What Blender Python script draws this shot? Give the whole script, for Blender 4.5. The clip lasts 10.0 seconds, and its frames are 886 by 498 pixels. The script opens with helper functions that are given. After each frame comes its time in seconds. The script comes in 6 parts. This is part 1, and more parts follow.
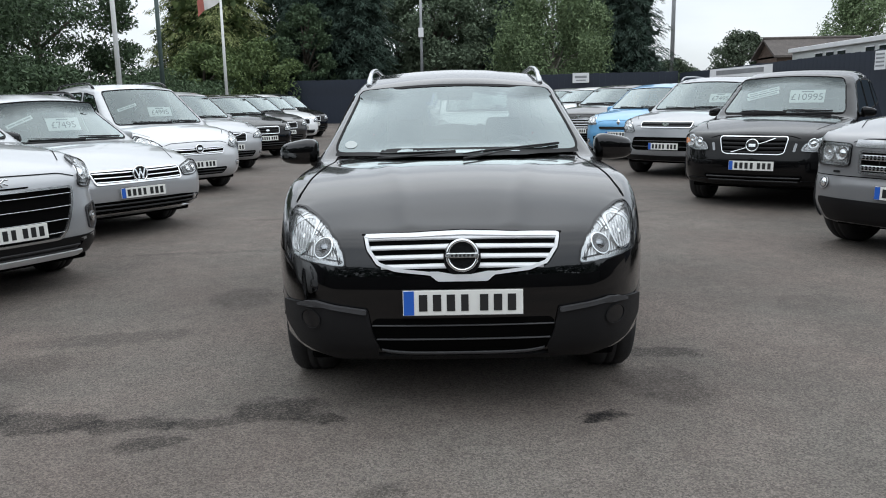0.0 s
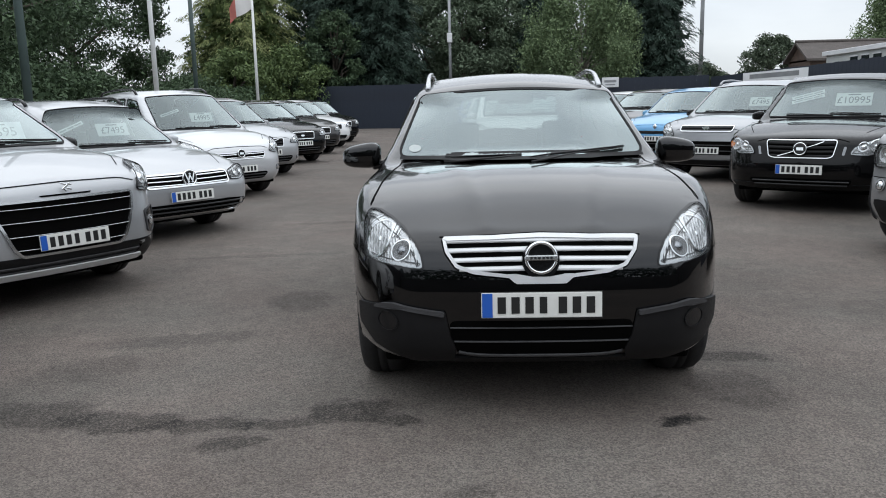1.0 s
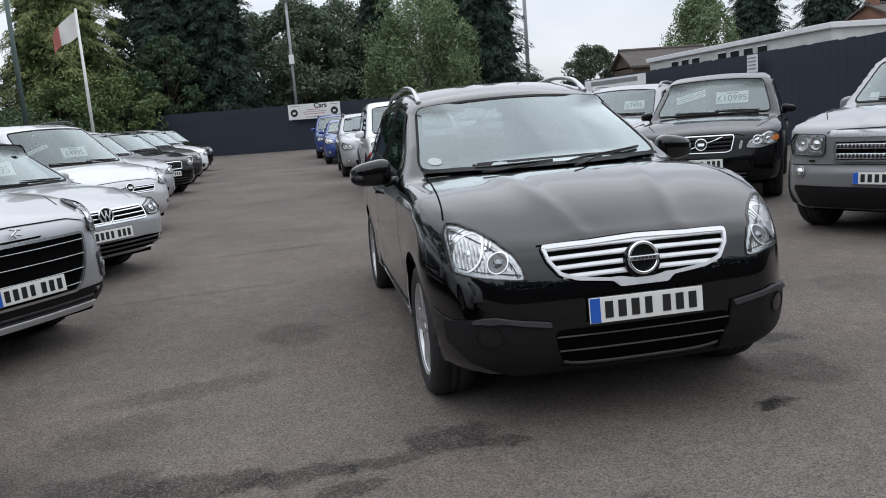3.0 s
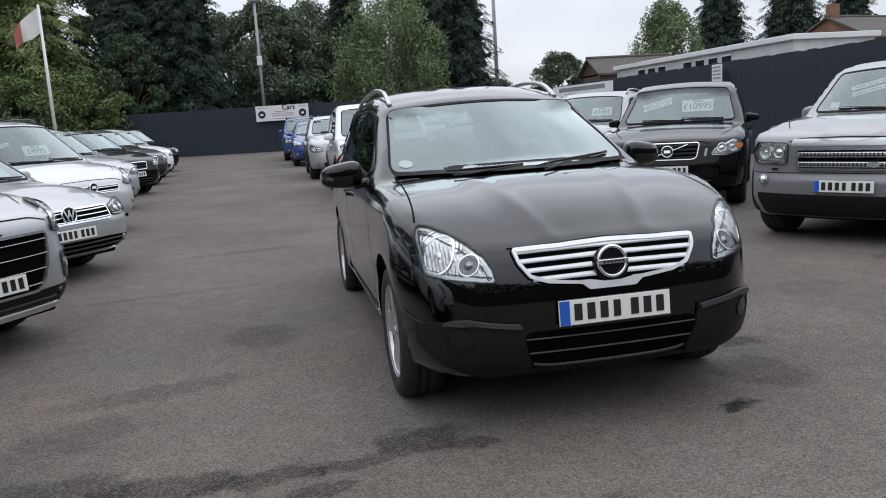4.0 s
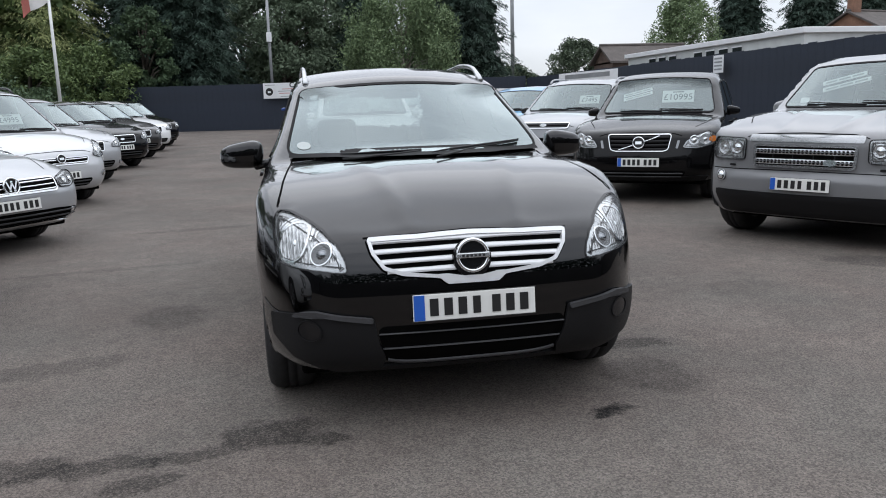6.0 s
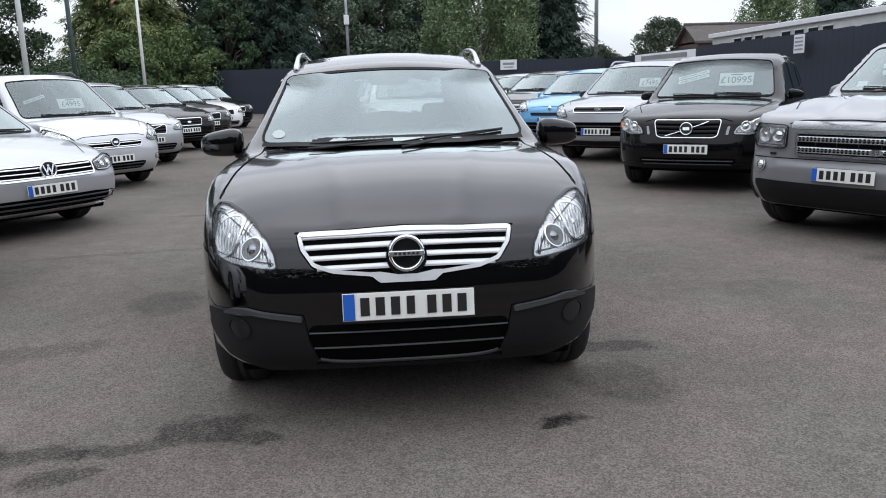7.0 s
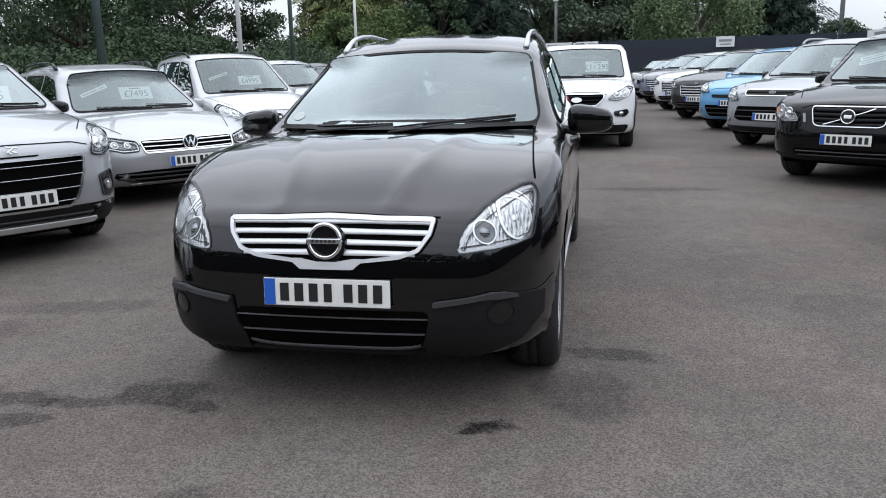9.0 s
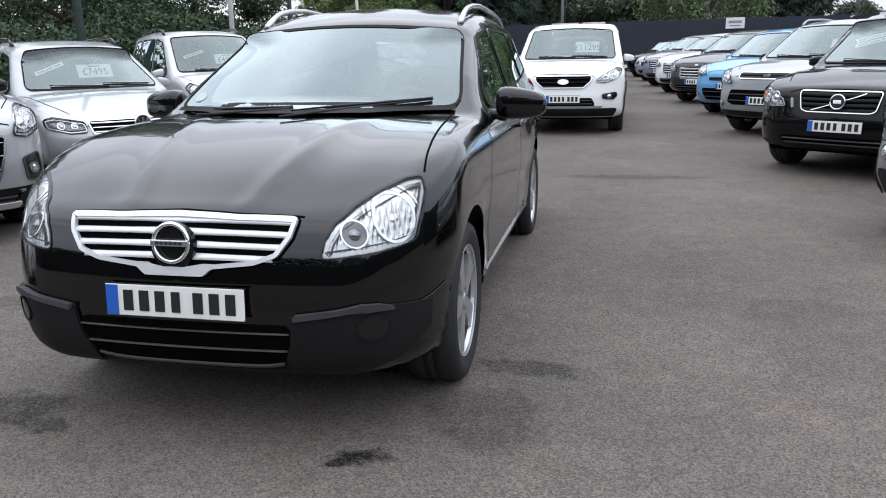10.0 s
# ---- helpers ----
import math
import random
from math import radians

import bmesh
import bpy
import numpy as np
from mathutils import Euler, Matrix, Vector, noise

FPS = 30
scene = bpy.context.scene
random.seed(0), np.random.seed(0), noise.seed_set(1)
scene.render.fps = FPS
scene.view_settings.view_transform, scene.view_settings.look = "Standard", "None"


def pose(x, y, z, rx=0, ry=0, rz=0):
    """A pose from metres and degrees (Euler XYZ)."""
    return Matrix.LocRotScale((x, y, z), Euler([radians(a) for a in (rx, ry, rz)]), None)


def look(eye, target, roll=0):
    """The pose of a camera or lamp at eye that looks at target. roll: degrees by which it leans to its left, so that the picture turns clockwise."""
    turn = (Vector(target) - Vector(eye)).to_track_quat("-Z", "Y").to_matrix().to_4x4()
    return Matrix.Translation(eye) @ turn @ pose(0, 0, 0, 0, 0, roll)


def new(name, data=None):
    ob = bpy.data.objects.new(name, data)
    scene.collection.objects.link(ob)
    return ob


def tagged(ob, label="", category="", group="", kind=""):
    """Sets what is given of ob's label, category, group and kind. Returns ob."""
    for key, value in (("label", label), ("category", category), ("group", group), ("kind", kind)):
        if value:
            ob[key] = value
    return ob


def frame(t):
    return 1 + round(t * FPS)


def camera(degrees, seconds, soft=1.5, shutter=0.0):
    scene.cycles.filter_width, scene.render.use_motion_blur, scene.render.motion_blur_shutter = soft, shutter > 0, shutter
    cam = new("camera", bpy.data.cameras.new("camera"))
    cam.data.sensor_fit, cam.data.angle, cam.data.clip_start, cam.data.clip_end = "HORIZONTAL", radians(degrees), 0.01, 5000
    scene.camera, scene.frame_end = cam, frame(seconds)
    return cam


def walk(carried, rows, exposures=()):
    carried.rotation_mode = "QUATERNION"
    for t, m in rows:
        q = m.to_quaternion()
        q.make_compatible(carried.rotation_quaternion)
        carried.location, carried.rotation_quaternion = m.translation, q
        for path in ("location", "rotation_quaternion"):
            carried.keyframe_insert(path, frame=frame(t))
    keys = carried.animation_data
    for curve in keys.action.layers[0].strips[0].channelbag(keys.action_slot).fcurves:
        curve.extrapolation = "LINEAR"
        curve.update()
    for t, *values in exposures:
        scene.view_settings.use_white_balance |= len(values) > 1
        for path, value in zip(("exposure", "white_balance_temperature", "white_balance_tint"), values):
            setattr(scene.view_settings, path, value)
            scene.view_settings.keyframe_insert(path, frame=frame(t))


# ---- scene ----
cam = camera(59.1, 10.0, 1.0)
PATH = [
    (0, (-0.01, -3.293, 1.387), (-0.053, -1.327, 1.024), -1.1),
    (0.5, (-0.033, -3.301, 1.389), (-0.118, -1.334, 1.039), -0.8),
    (1, (-0.246, -3.311, 1.382), (-0.35, -1.345, 1.033), -1.3),
    (1.5, (-0.52, -3.308, 1.39), (-0.606, -1.34, 1.045), -2.0),
    (2, (-0.78, -3.205, 1.392), (-0.848, -1.233, 1.068), -3.0),
    (2.5, (-1.045, -3.113, 1.402), (-0.955, -1.138, 1.096), -3.9),
    (3, (-1.346, -3.117, 1.391), (-1.044, -1.167, 1.069), -4.5),
    (4.5, (-1.365, -3.124, 1.379), (-0.977, -1.188, 1.063), -3.6),
    (5, (-1.166, -3.124, 1.365), (-0.809, -1.181, 1.052), -2.6),
    (5.5, (-0.914, -3.153, 1.37), (-0.561, -1.215, 1.022), -1.8),
    (5.7, (-0.824, -3.137, 1.361), (-0.467, -1.201, 1.012), -1.7),
    (6.8, (-0.183, -2.994, 1.347), (0.007, -1.043, 0.954), -1.8),
    (7, (-0.056, -2.996, 1.365), (0.074, -1.04, 0.97), -1.8),
    (7.5, (0.235, -2.951, 1.355), (0.195, -0.988, 0.97), -1.8),
    (8, (0.559, -2.89, 1.365), (0.38, -0.935, 0.988), -1.2),
    (8.5, (0.848, -2.866, 1.366), (0.486, -0.939, 0.975), -1.0),
    (9, (1.082, -2.814, 1.371), (0.668, -0.906, 0.936), -1.4),
    (9.5, (1.262, -2.583, 1.351), (0.804, -0.69, 0.895), -1.4),
    (10, (1.479, -2.293, 1.348), (1.038, -0.403, 0.868), -1.0),
]
EXPOSURE = [(0, 0.12, 6330, 8), (1.0, 0.02, 6330, 9), (1.5, 0.02, 6330, 9), (3, -0.04, 6320, 11.5), (4.5, -0.03, 6310, 11.5), (5.5, 0.0, 6300, 11.5), (7.5, 0.20, 6230, 12), (9, 0.17, 6200, 12), (10, 0.33, 6180, 12)]
walk(cam, [(t, look(eye, target, roll)) for t, eye, target, roll in PATH], EXPOSURE)

# ---- world and sun: an overcast afternoon ----
world = bpy.data.worlds.new("overcast_sky")
scene.world = world
world.use_nodes = True
wn, wl = world.node_tree.nodes, world.node_tree.links
wn.clear()
sky = wn.new("ShaderNodeTexSky")
sky.sky_type, sky.sun_disc = "NISHITA", False
sky.sun_elevation, sky.sun_rotation = radians(84), radians(15)
sky_bg = wn.new("ShaderNodeBackground")
sky_bg.inputs["Strength"].default_value = 0.02
cloud_co = wn.new("ShaderNodeTexCoord")
cloud_map = wn.new("ShaderNodeMapping")
cloud_map.inputs["Scale"].default_value = (1.0, 1.0, 3.5)
cloud = wn.new("ShaderNodeTexNoise")
cloud.inputs["Scale"].default_value, cloud.inputs["Detail"].default_value = 2.2, 6.0
cloud_ramp = wn.new("ShaderNodeValToRGB")
cloud_ramp.color_ramp.elements[0].position, cloud_ramp.color_ramp.elements[0].color = 0.32, (0.72, 0.755, 0.80, 1)
cloud_ramp.color_ramp.elements[1].position, cloud_ramp.color_ramp.elements[1].color = 0.66, (1.0, 1.025, 1.05, 1)
cloud_bg = wn.new("ShaderNodeBackground")
cloud_bg.inputs["Strength"].default_value = 1.12
both = wn.new("ShaderNodeAddShader")
w_out = wn.new("ShaderNodeOutputWorld")
wl.new(cloud_co.outputs["Generated"], cloud_map.inputs["Vector"])
wl.new(cloud_map.outputs["Vector"], cloud.inputs["Vector"])
wl.new(cloud.outputs["Fac"], cloud_ramp.inputs["Fac"])
up = wn.new("ShaderNodeSeparateXYZ")
wl.new(cloud_co.outputs["Generated"], up.inputs["Vector"])
rise_fac = wn.new("ShaderNodeMapRange")
rise_fac.inputs["From Min"].default_value, rise_fac.inputs["From Max"].default_value = 0.0, 1.0
rise_fac.inputs["To Min"].default_value, rise_fac.inputs["To Max"].default_value = 0.68, 1.66
lift_up = wn.new("ShaderNodeMath")
lift_up.operation, lift_up.use_clamp = "POWER", True
lift_up.inputs[1].default_value = 0.75
wl.new(up.outputs["Z"], lift_up.inputs[0])
wl.new(lift_up.outputs["Value"], rise_fac.inputs["Value"])
wl.new(rise_fac.outputs["Result"], cloud_bg.inputs["Strength"])
wl.new(cloud_ramp.outputs["Color"], cloud_bg.inputs["Color"])
wl.new(sky.outputs["Color"], sky_bg.inputs["Color"])
wl.new(sky_bg.outputs["Background"], both.inputs[0])
wl.new(cloud_bg.outputs["Background"], both.inputs[1])
wl.new(both.outputs["Shader"], w_out.inputs["Surface"])

sun_data = bpy.data.lights.new("sun", "SUN")
sun_data.energy, sun_data.angle, sun_data.color = 0.55, radians(110), (1.0, 0.97, 0.92)
sun = new("sun", sun_data)
sun.matrix_world = look((0.6, 2.2, 22), (0, 0, 0))


# ---- materials ----
def mat(name, colour, rough=0.5, metal=0.0, spec=0.5, coat=0.0, coat_rough=0.03, vary=0.0, scale=3.0, grain=0.0, grain_scale=60.0,
        bump=0.0, dust=0.0, emission=None, coat_ior=1.45):
    """A principled material; vary: broad blotches, grain: fine speckle, both as shares of the colour; dust: share of a dull film."""
    m = bpy.data.materials.new(name)
    m.use_nodes = True
    n, l = m.node_tree.nodes, m.node_tree.links
    b = n["Principled BSDF"]
    b.inputs["Base Color"].default_value = (*colour, 1)
    b.inputs["Roughness"].default_value, b.inputs["Metallic"].default_value = rough, metal
    b.inputs["Specular IOR Level"].default_value = spec
    b.inputs["Coat Weight"].default_value, b.inputs["Coat Roughness"].default_value, b.inputs["Coat IOR"].default_value = coat, coat_rough, coat_ior
    co = n.new("ShaderNodeTexCoord")
    if vary or grain:
        blot = n.new("ShaderNodeTexNoise")
        blot.inputs["Scale"].default_value, blot.inputs["Detail"].default_value = scale, 5.0
        fine = n.new("ShaderNodeTexNoise")
        fine.inputs["Scale"].default_value, fine.inputs["Detail"].default_value = grain_scale, 3.0
        l.new(co.outputs["Object"], blot.inputs["Vector"])
        l.new(co.outputs["Object"], fine.inputs["Vector"])
        v1 = n.new("ShaderNodeMapRange")
        v1.inputs["From Min"].default_value, v1.inputs["From Max"].default_value = 0.3, 0.7
        v1.inputs["To Min"].default_value, v1.inputs["To Max"].default_value = 1 - vary, 1 + vary
        v2 = n.new("ShaderNodeMapRange")
        v2.inputs["From Min"].default_value, v2.inputs["From Max"].default_value = 0.3, 0.7
        v2.inputs["To Min"].default_value, v2.inputs["To Max"].default_value = 1 - grain, 1 + grain
        l.new(blot.outputs["Fac"], v1.inputs["Value"])
        l.new(fine.outputs["Fac"], v2.inputs["Value"])
        mul = n.new("ShaderNodeMath")
        mul.operation = "MULTIPLY"
        l.new(v1.outputs["Result"], mul.inputs[0])
        l.new(v2.outputs["Result"], mul.inputs[1])
        mix = n.new("ShaderNodeVectorMath")
        mix.operation = "SCALE"
        mix.inputs[0].default_value = colour
        l.new(mul.outputs["Value"], mix.inputs["Scale"])
        l.new(mix.outputs["Vector"], b.inputs["Base Color"])
        if bump:
            bp = n.new("ShaderNodeBump")
            bp.inputs["Strength"].default_value, bp.inputs["Distance"].default_value = bump, 0.01
            l.new(fine.outputs["Fac"], bp.inputs["Height"])
            l.new(bp.outputs["Normal"], b.inputs["Normal"])
    if dust:
        film = n.new("ShaderNodeTexNoise")
        film.inputs["Scale"].default_value, film.inputs["Detail"].default_value = 2.5, 6.0
        l.new(co.outputs["Object"], film.inputs["Vector"])
        fr = n.new("ShaderNodeMapRange")
        fr.inputs["From Min"].default_value, fr.inputs["From Max"].default_value = 0.35, 0.75
        fr.inputs["To Min"].default_value, fr.inputs["To Max"].default_value = coat_rough, coat_rough + dust
        l.new(film.outputs["Fac"], fr.inputs["Value"])
        l.new(fr.outputs["Result"], b.inputs["Coat Roughness" if coat else "Roughness"])
    if emission:
        b.inputs["Emission Color"].default_value, b.inputs["Emission Strength"].default_value = (*emission[0], 1), emission[1]
    return m


def paint(name, colour, metal=0.0, rough=0.35, ior=1.45):
    return mat(name, colour, rough, metal, 0.04 if metal < 0.1 else 0.4, 1.0, 0.012, vary=0.04, scale=2.0, grain=0.05, grain_scale=900.0, dust=0.035, coat_ior=ior)


def glass_mat(name, tint, gloss=1.0, mirror_tint=(0.82, 0.925, 0.93)):
    """Thin car glass: see-through with a tint, mirrored by Fresnel."""
    m = bpy.data.materials.new(name)
    m.use_nodes = True
    n, l = m.node_tree.nodes, m.node_tree.links
    n.clear()
    out = n.new("ShaderNodeOutputMaterial")
    clear = n.new("ShaderNodeBsdfTransparent")
    clear.inputs["Color"].default_value = (*tint, 1)
    shine = n.new("ShaderNodeBsdfGlossy")
    shine.inputs["Roughness"].default_value = 0.015
    shine.inputs["Color"].default_value = (*mirror_tint, 1)
    fres = n.new("ShaderNodeFresnel")
    fres.inputs["IOR"].default_value = 1.52
    k = n.new("ShaderNodeMath")
    k.operation, k.use_clamp = "MULTIPLY", True
    k.inputs[1].default_value = 2.9 * gloss
    mixs = n.new("ShaderNodeMixShader")
    l.new(fres.outputs["Fac"], k.inputs[0])
    l.new(k.outputs["Value"], mixs.inputs["Fac"])
    l.new(clear.outputs["BSDF"], mixs.inputs[1])
    l.new(shine.outputs["BSDF"], mixs.inputs[2])
    l.new(mixs.outputs["Shader"], out.inputs["Surface"])
    return m


def facet_mat():
    """Plated lamp bowl, its facets and flutes as fine relief."""
    m = mat("faceted_reflector", (0.62, 0.625, 0.63), 0.20, 0.75)
    n, l = m.node_tree.nodes, m.node_tree.links
    co = n.new("ShaderNodeTexCoord")
    cells = n.new("ShaderNodeTexVoronoi")
    cells.inputs["Scale"].default_value = 34.0
    flutes = n.new("ShaderNodeTexWave")
    flutes.inputs["Scale"].default_value, flutes.inputs["Distortion"].default_value = 22.0, 3.0
    add = n.new("ShaderNodeMath")
    add.operation = "MULTIPLY_ADD"
    add.inputs[1].default_value = 0.35
    bp = n.new("ShaderNodeBump")
    bp.inputs["Strength"].default_value, bp.inputs["Distance"].default_value = 0.45, 0.010
    l.new(co.outputs["Object"], cells.inputs["Vector"])
    l.new(co.outputs["Object"], flutes.inputs["Vector"])
    l.new(flutes.outputs["Fac"], add.inputs[0])
    l.new(cells.outputs["Distance"], add.inputs[2])
    l.new(add.outputs["Value"], bp.inputs["Height"])
    l.new(bp.outputs["Normal"], n["Principled BSDF"].inputs["Normal"])
    return m


M_GLASS = glass_mat("windscreen_glass", (0.66, 0.72, 0.70), 1.0, (0.785, 0.885, 0.895))
M_CLEANGLASS = glass_mat("clean_car_glass", (0.62, 0.68, 0.66), 0.82)
M_DARKGLASS = glass_mat("privacy_glass", (0.12, 0.13, 0.13))
M_LENS = glass_mat("lamp_lens", (0.96, 0.97, 0.97), 0.14, (1.0, 1.0, 1.0))
M_BLACKPAINT = paint("black_paint", (0.0055, 0.0055, 0.0065), 1.0, 0.22, 1.55)
M_BLACK2 = paint("plain_black_paint", (0.003, 0.003, 0.0034), ior=1.36)
M_SILVER = paint("silver_paint", (0.455, 0.465, 0.48), 0.42)
M_SILVER2 = paint("bright_silver_paint", (0.60, 0.61, 0.625), 0.25)
M_WHITE = paint("white_paint", (0.84, 0.85, 0.85))
M_GREY = paint("grey_paint", (0.235, 0.237, 0.243), 0.30)
M_STEEL = paint("steel_grey_paint", (0.33, 0.34, 0.355), 0.45)
M_DARKGREY = paint("dark_grey_paint", (0.030, 0.028, 0.028), 0.3)
M_BLUE = paint("sky_blue_paint", (0.14, 0.38, 0.65), 0.2)
M_NAVY = paint("deep_blue_paint", (0.03, 0.07, 0.26), 0.2)
M_PLASTIC = mat("black_plastic", (0.010, 0.010, 0.011), 0.5, spec=0.25, grain=0.25, grain_scale=400, vary=0.1, bump=0.15)
# Bumper plastic made lighter: sky light on its ledges is put into the colour.
M_LIP = mat("lit_lip_plastic", (0.052, 0.052, 0.055), 0.5, spec=0.4, grain=0.2, grain_scale=300, vary=0.15)
M_TRIM = mat("gloss_black_trim", (0.008, 0.008, 0.009), 0.16)
M_SEAL = mat("window_rubber", (0.010, 0.010, 0.0105), 0.65, spec=0.15)
# Near-black for openings and gaps; the shade inside them is put into the colour.
M_GAP = mat("void_shade", (0.002, 0.002, 0.002), 0.9, spec=0.05)
M_RUBBER = mat("tyre_rubber", (0.017, 0.017, 0.018), 0.72, vary=0.25, scale=9, grain=0.2, grain_scale=120, bump=0.2)
M_CHROME = mat("chrome", (0.82, 0.83, 0.84), 0.07, 1.0)
M_SATIN = mat("satin_silver", (0.55, 0.56, 0.57), 0.25, 0.9, vary=0.04)
# Paler than silver: brightness of an upward-facing strip is put into the colour.
M_PALE = mat("lit_silver_plastic", (0.74, 0.75, 0.76), 0.3, 0.05, vary=0.05)
M_ALLOY = mat("alloy_rim", (0.58, 0.59, 0.60), 0.3, 0.75, vary=0.08, scale=12)
M_REFLECT = mat("lamp_reflector", (0.88, 0.89, 0.90), 0.16, 0.95)
M_BEZEL = mat("lamp_bezel", (0.72, 0.73, 0.74), 0.26, 0.5, vary=0.2, scale=30)
M_SLAT = mat("satin_silver_slat", (0.74, 0.75, 0.76), 0.28, 0.25, vary=0.04, scale=8)
M_FACET = facet_mat()
M_SMOKE = mat("smoked_lamp_bowl", (0.17, 0.172, 0.175), 0.25, 0.6)
M_PANEGLASS = mat("dark_glass_ball", (0.34, 0.35, 0.37), 0.04, 1.0)
M_AMBER = mat("amber_lens", (0.75, 0.22, 0.02), 0.15)
M_REDLENS = mat("red_lens", (0.35, 0.01, 0.01), 0.12)
M_PLATE = mat("plate_white", (0.80, 0.80, 0.76), 0.4, vary=0.04, scale=14)
M_PLATEBLUE = mat("plate_blue", (0.02, 0.11, 0.50), 0.4)
M_INK = mat("black_ink", (0.012, 0.012, 0.012), 0.5)
M_SEAT = mat("seat_cloth", (0.035, 0.036, 0.038), 0.9, vary=0.15, grain=0.2, grain_scale=200)
M_DASH = mat("dash_plastic", (0.03, 0.03, 0.031), 0.6, grain=0.2, grain_scale=300)
M_CARD = mat("price_card", (0.78, 0.82, 0.80), 0.6, vary=0.05, scale=6)
M_CARDINK = mat("price_ink", (0.03, 0.05, 0.05), 0.6)
M_POLEGREY_INK = mat("grey_ink", (0.30, 0.33, 0.33), 0.6)
M_STICKER = mat("paper_disc", (0.45, 0.49, 0.48), 0.6, vary=0.06, scale=40)
# Dark alloy: shade behind the spokes is put into the barrel's colour.
M_BARREL = mat("shaded_barrel_alloy", (0.10, 0.098, 0.095), 0.5, 0.6, vary=0.2, scale=10)
M_BRAKE = mat("brake_disc", (0.18, 0.17, 0.16), 0.45, 0.8)


# ---- mesh helpers ----
def obj(name, verts, faces, material, parent=None, label="", smooth=True):
    me = bpy.data.meshes.new(name)
    me.from_pydata([tuple(map(float, v)) for v in verts], [], [tuple(map(int, f)) for f in faces])
    me.materials.append(material)
    if smooth:
        me.polygons.foreach_set("use_smooth", [True] * len(me.polygons))
    me.update()
    ob = new(name, me)
    if parent:
        ob.parent = parent
    if label:
        ob["label"] = label
    return ob


def part(name, bm, material, parent=None, label="", smooth=False):
    me = bpy.data.meshes.new(name)
    bm.to_mesh(me)
    bm.free()
    me.materials.append(material)
    if smooth:
        me.polygons.foreach_set("use_smooth", [True] * len(me.polygons))
    ob = new(name, me)
    if parent:
        ob.parent = parent
    if label:
        ob["label"] = label
    return ob


def empty(name, m):
    ob = new(name)
    ob.empty_display_size = 0.2
    ob.matrix_basis = m
    return ob


def box(sx, sy, sz, m=None, bevel=0.0, seg=2):
    bm = bmesh.new()
    bmesh.ops.create_cube(bm, size=1)
    bmesh.ops.scale(bm, vec=(sx, sy, sz), verts=bm.verts)
    if bevel:
        bmesh.ops.bevel(bm, geom=bm.edges[:], offset=bevel, segments=seg, affect="EDGES", profile=0.5)
    if m:
        bmesh.ops.transform(bm, matrix=m, verts=bm.verts)
    return bm


def cyl(r1, r2, depth, seg=24, m=None):
    bm = bmesh.new()
    bmesh.ops.create_cone(bm, cap_ends=True, segments=seg, radius1=r1, radius2=r2, depth=depth)
    if m:
        bmesh.ops.transform(bm, matrix=m, verts=bm.verts)
    return bm


def merge(*bms):
    out = bmesh.new()
    for b in bms:
        tmp = bpy.data.meshes.new("tmp")
        b.to_mesh(tmp)
        out.from_mesh(tmp)
        b.free()
        bpy.data.meshes.remove(tmp)
    return out


def tube(points, r, seg=8, closed=False):
    """Verts and faces of a tube along points; r: one radius or one for each point."""
    P = [Vector(p) for p in points]
    n = len(P)
    R = [r] * n if isinstance(r, (int, float)) else list(r)
    verts, faces = [], []
    up = Vector((0.137, 0.213, 0.967))
    for i, p in enumerate(P):
        d = (P[(i + 1) % n] - P[i - 1]) if closed else (P[min(i + 1, n - 1)] - P[max(i - 1, 0)])
        a = d.cross(up).normalized()
        b = a.cross(d).normalized()
        for k in range(seg):
            t = 2 * math.pi * k / seg
            verts.append(p + (a * math.cos(t) + b * math.sin(t)) * R[i])
    for i in range(n if closed else n - 1):
        j = (i + 1) % n
        for k in range(seg):
            faces.append((i * seg + k, i * seg + (k + 1) % seg, j * seg + (k + 1) % seg, j * seg + k))
    if not closed:
        faces.append(tuple(range(seg))[::-1])
        faces.append(tuple((n - 1) * seg + k for k in range(seg)))
    return verts, faces


def lathe(profile, seg=48):
    """Profile of (radius, x) turned about the x axis."""
    verts, faces = [], []
    for r, x in profile:
        for k in range(seg):
            t = 2 * math.pi * k / seg
            verts.append((x, r * math.cos(t), r * math.sin(t)))
    for i in range(len(profile) - 1):
        for k in range(seg):
            a, b = i * seg + k, i * seg + (k + 1) % seg
            faces.append((a, b, b + seg, a + seg))
    return verts, faces


def text_mesh(words, height, bold=0.0):
    cu = bpy.data.curves.new("lettering", "FONT")
    cu.body, cu.size, cu.align_x, cu.align_y, cu.extrude = words, height * 1.38, "CENTER", "CENTER", 0.0008
    cu.offset = bold
    tmp = bpy.data.objects.new("lettering", cu)
    scene.collection.objects.link(tmp)
    me = bpy.data.meshes.new_from_object(tmp.evaluated_get(bpy.context.evaluated_depsgraph_get()))
    bpy.data.objects.remove(tmp)
    bpy.data.curves.remove(cu)
    me.name = "lettering"
    return me


# ---- car bodies: the smooth meeting of front, side, top and rear surfaces ----
def smax(a, b, k):
    h = np.maximum(k - np.abs(a - b), 0) / k
    return np.maximum(a, b) + h * h * k * 0.25


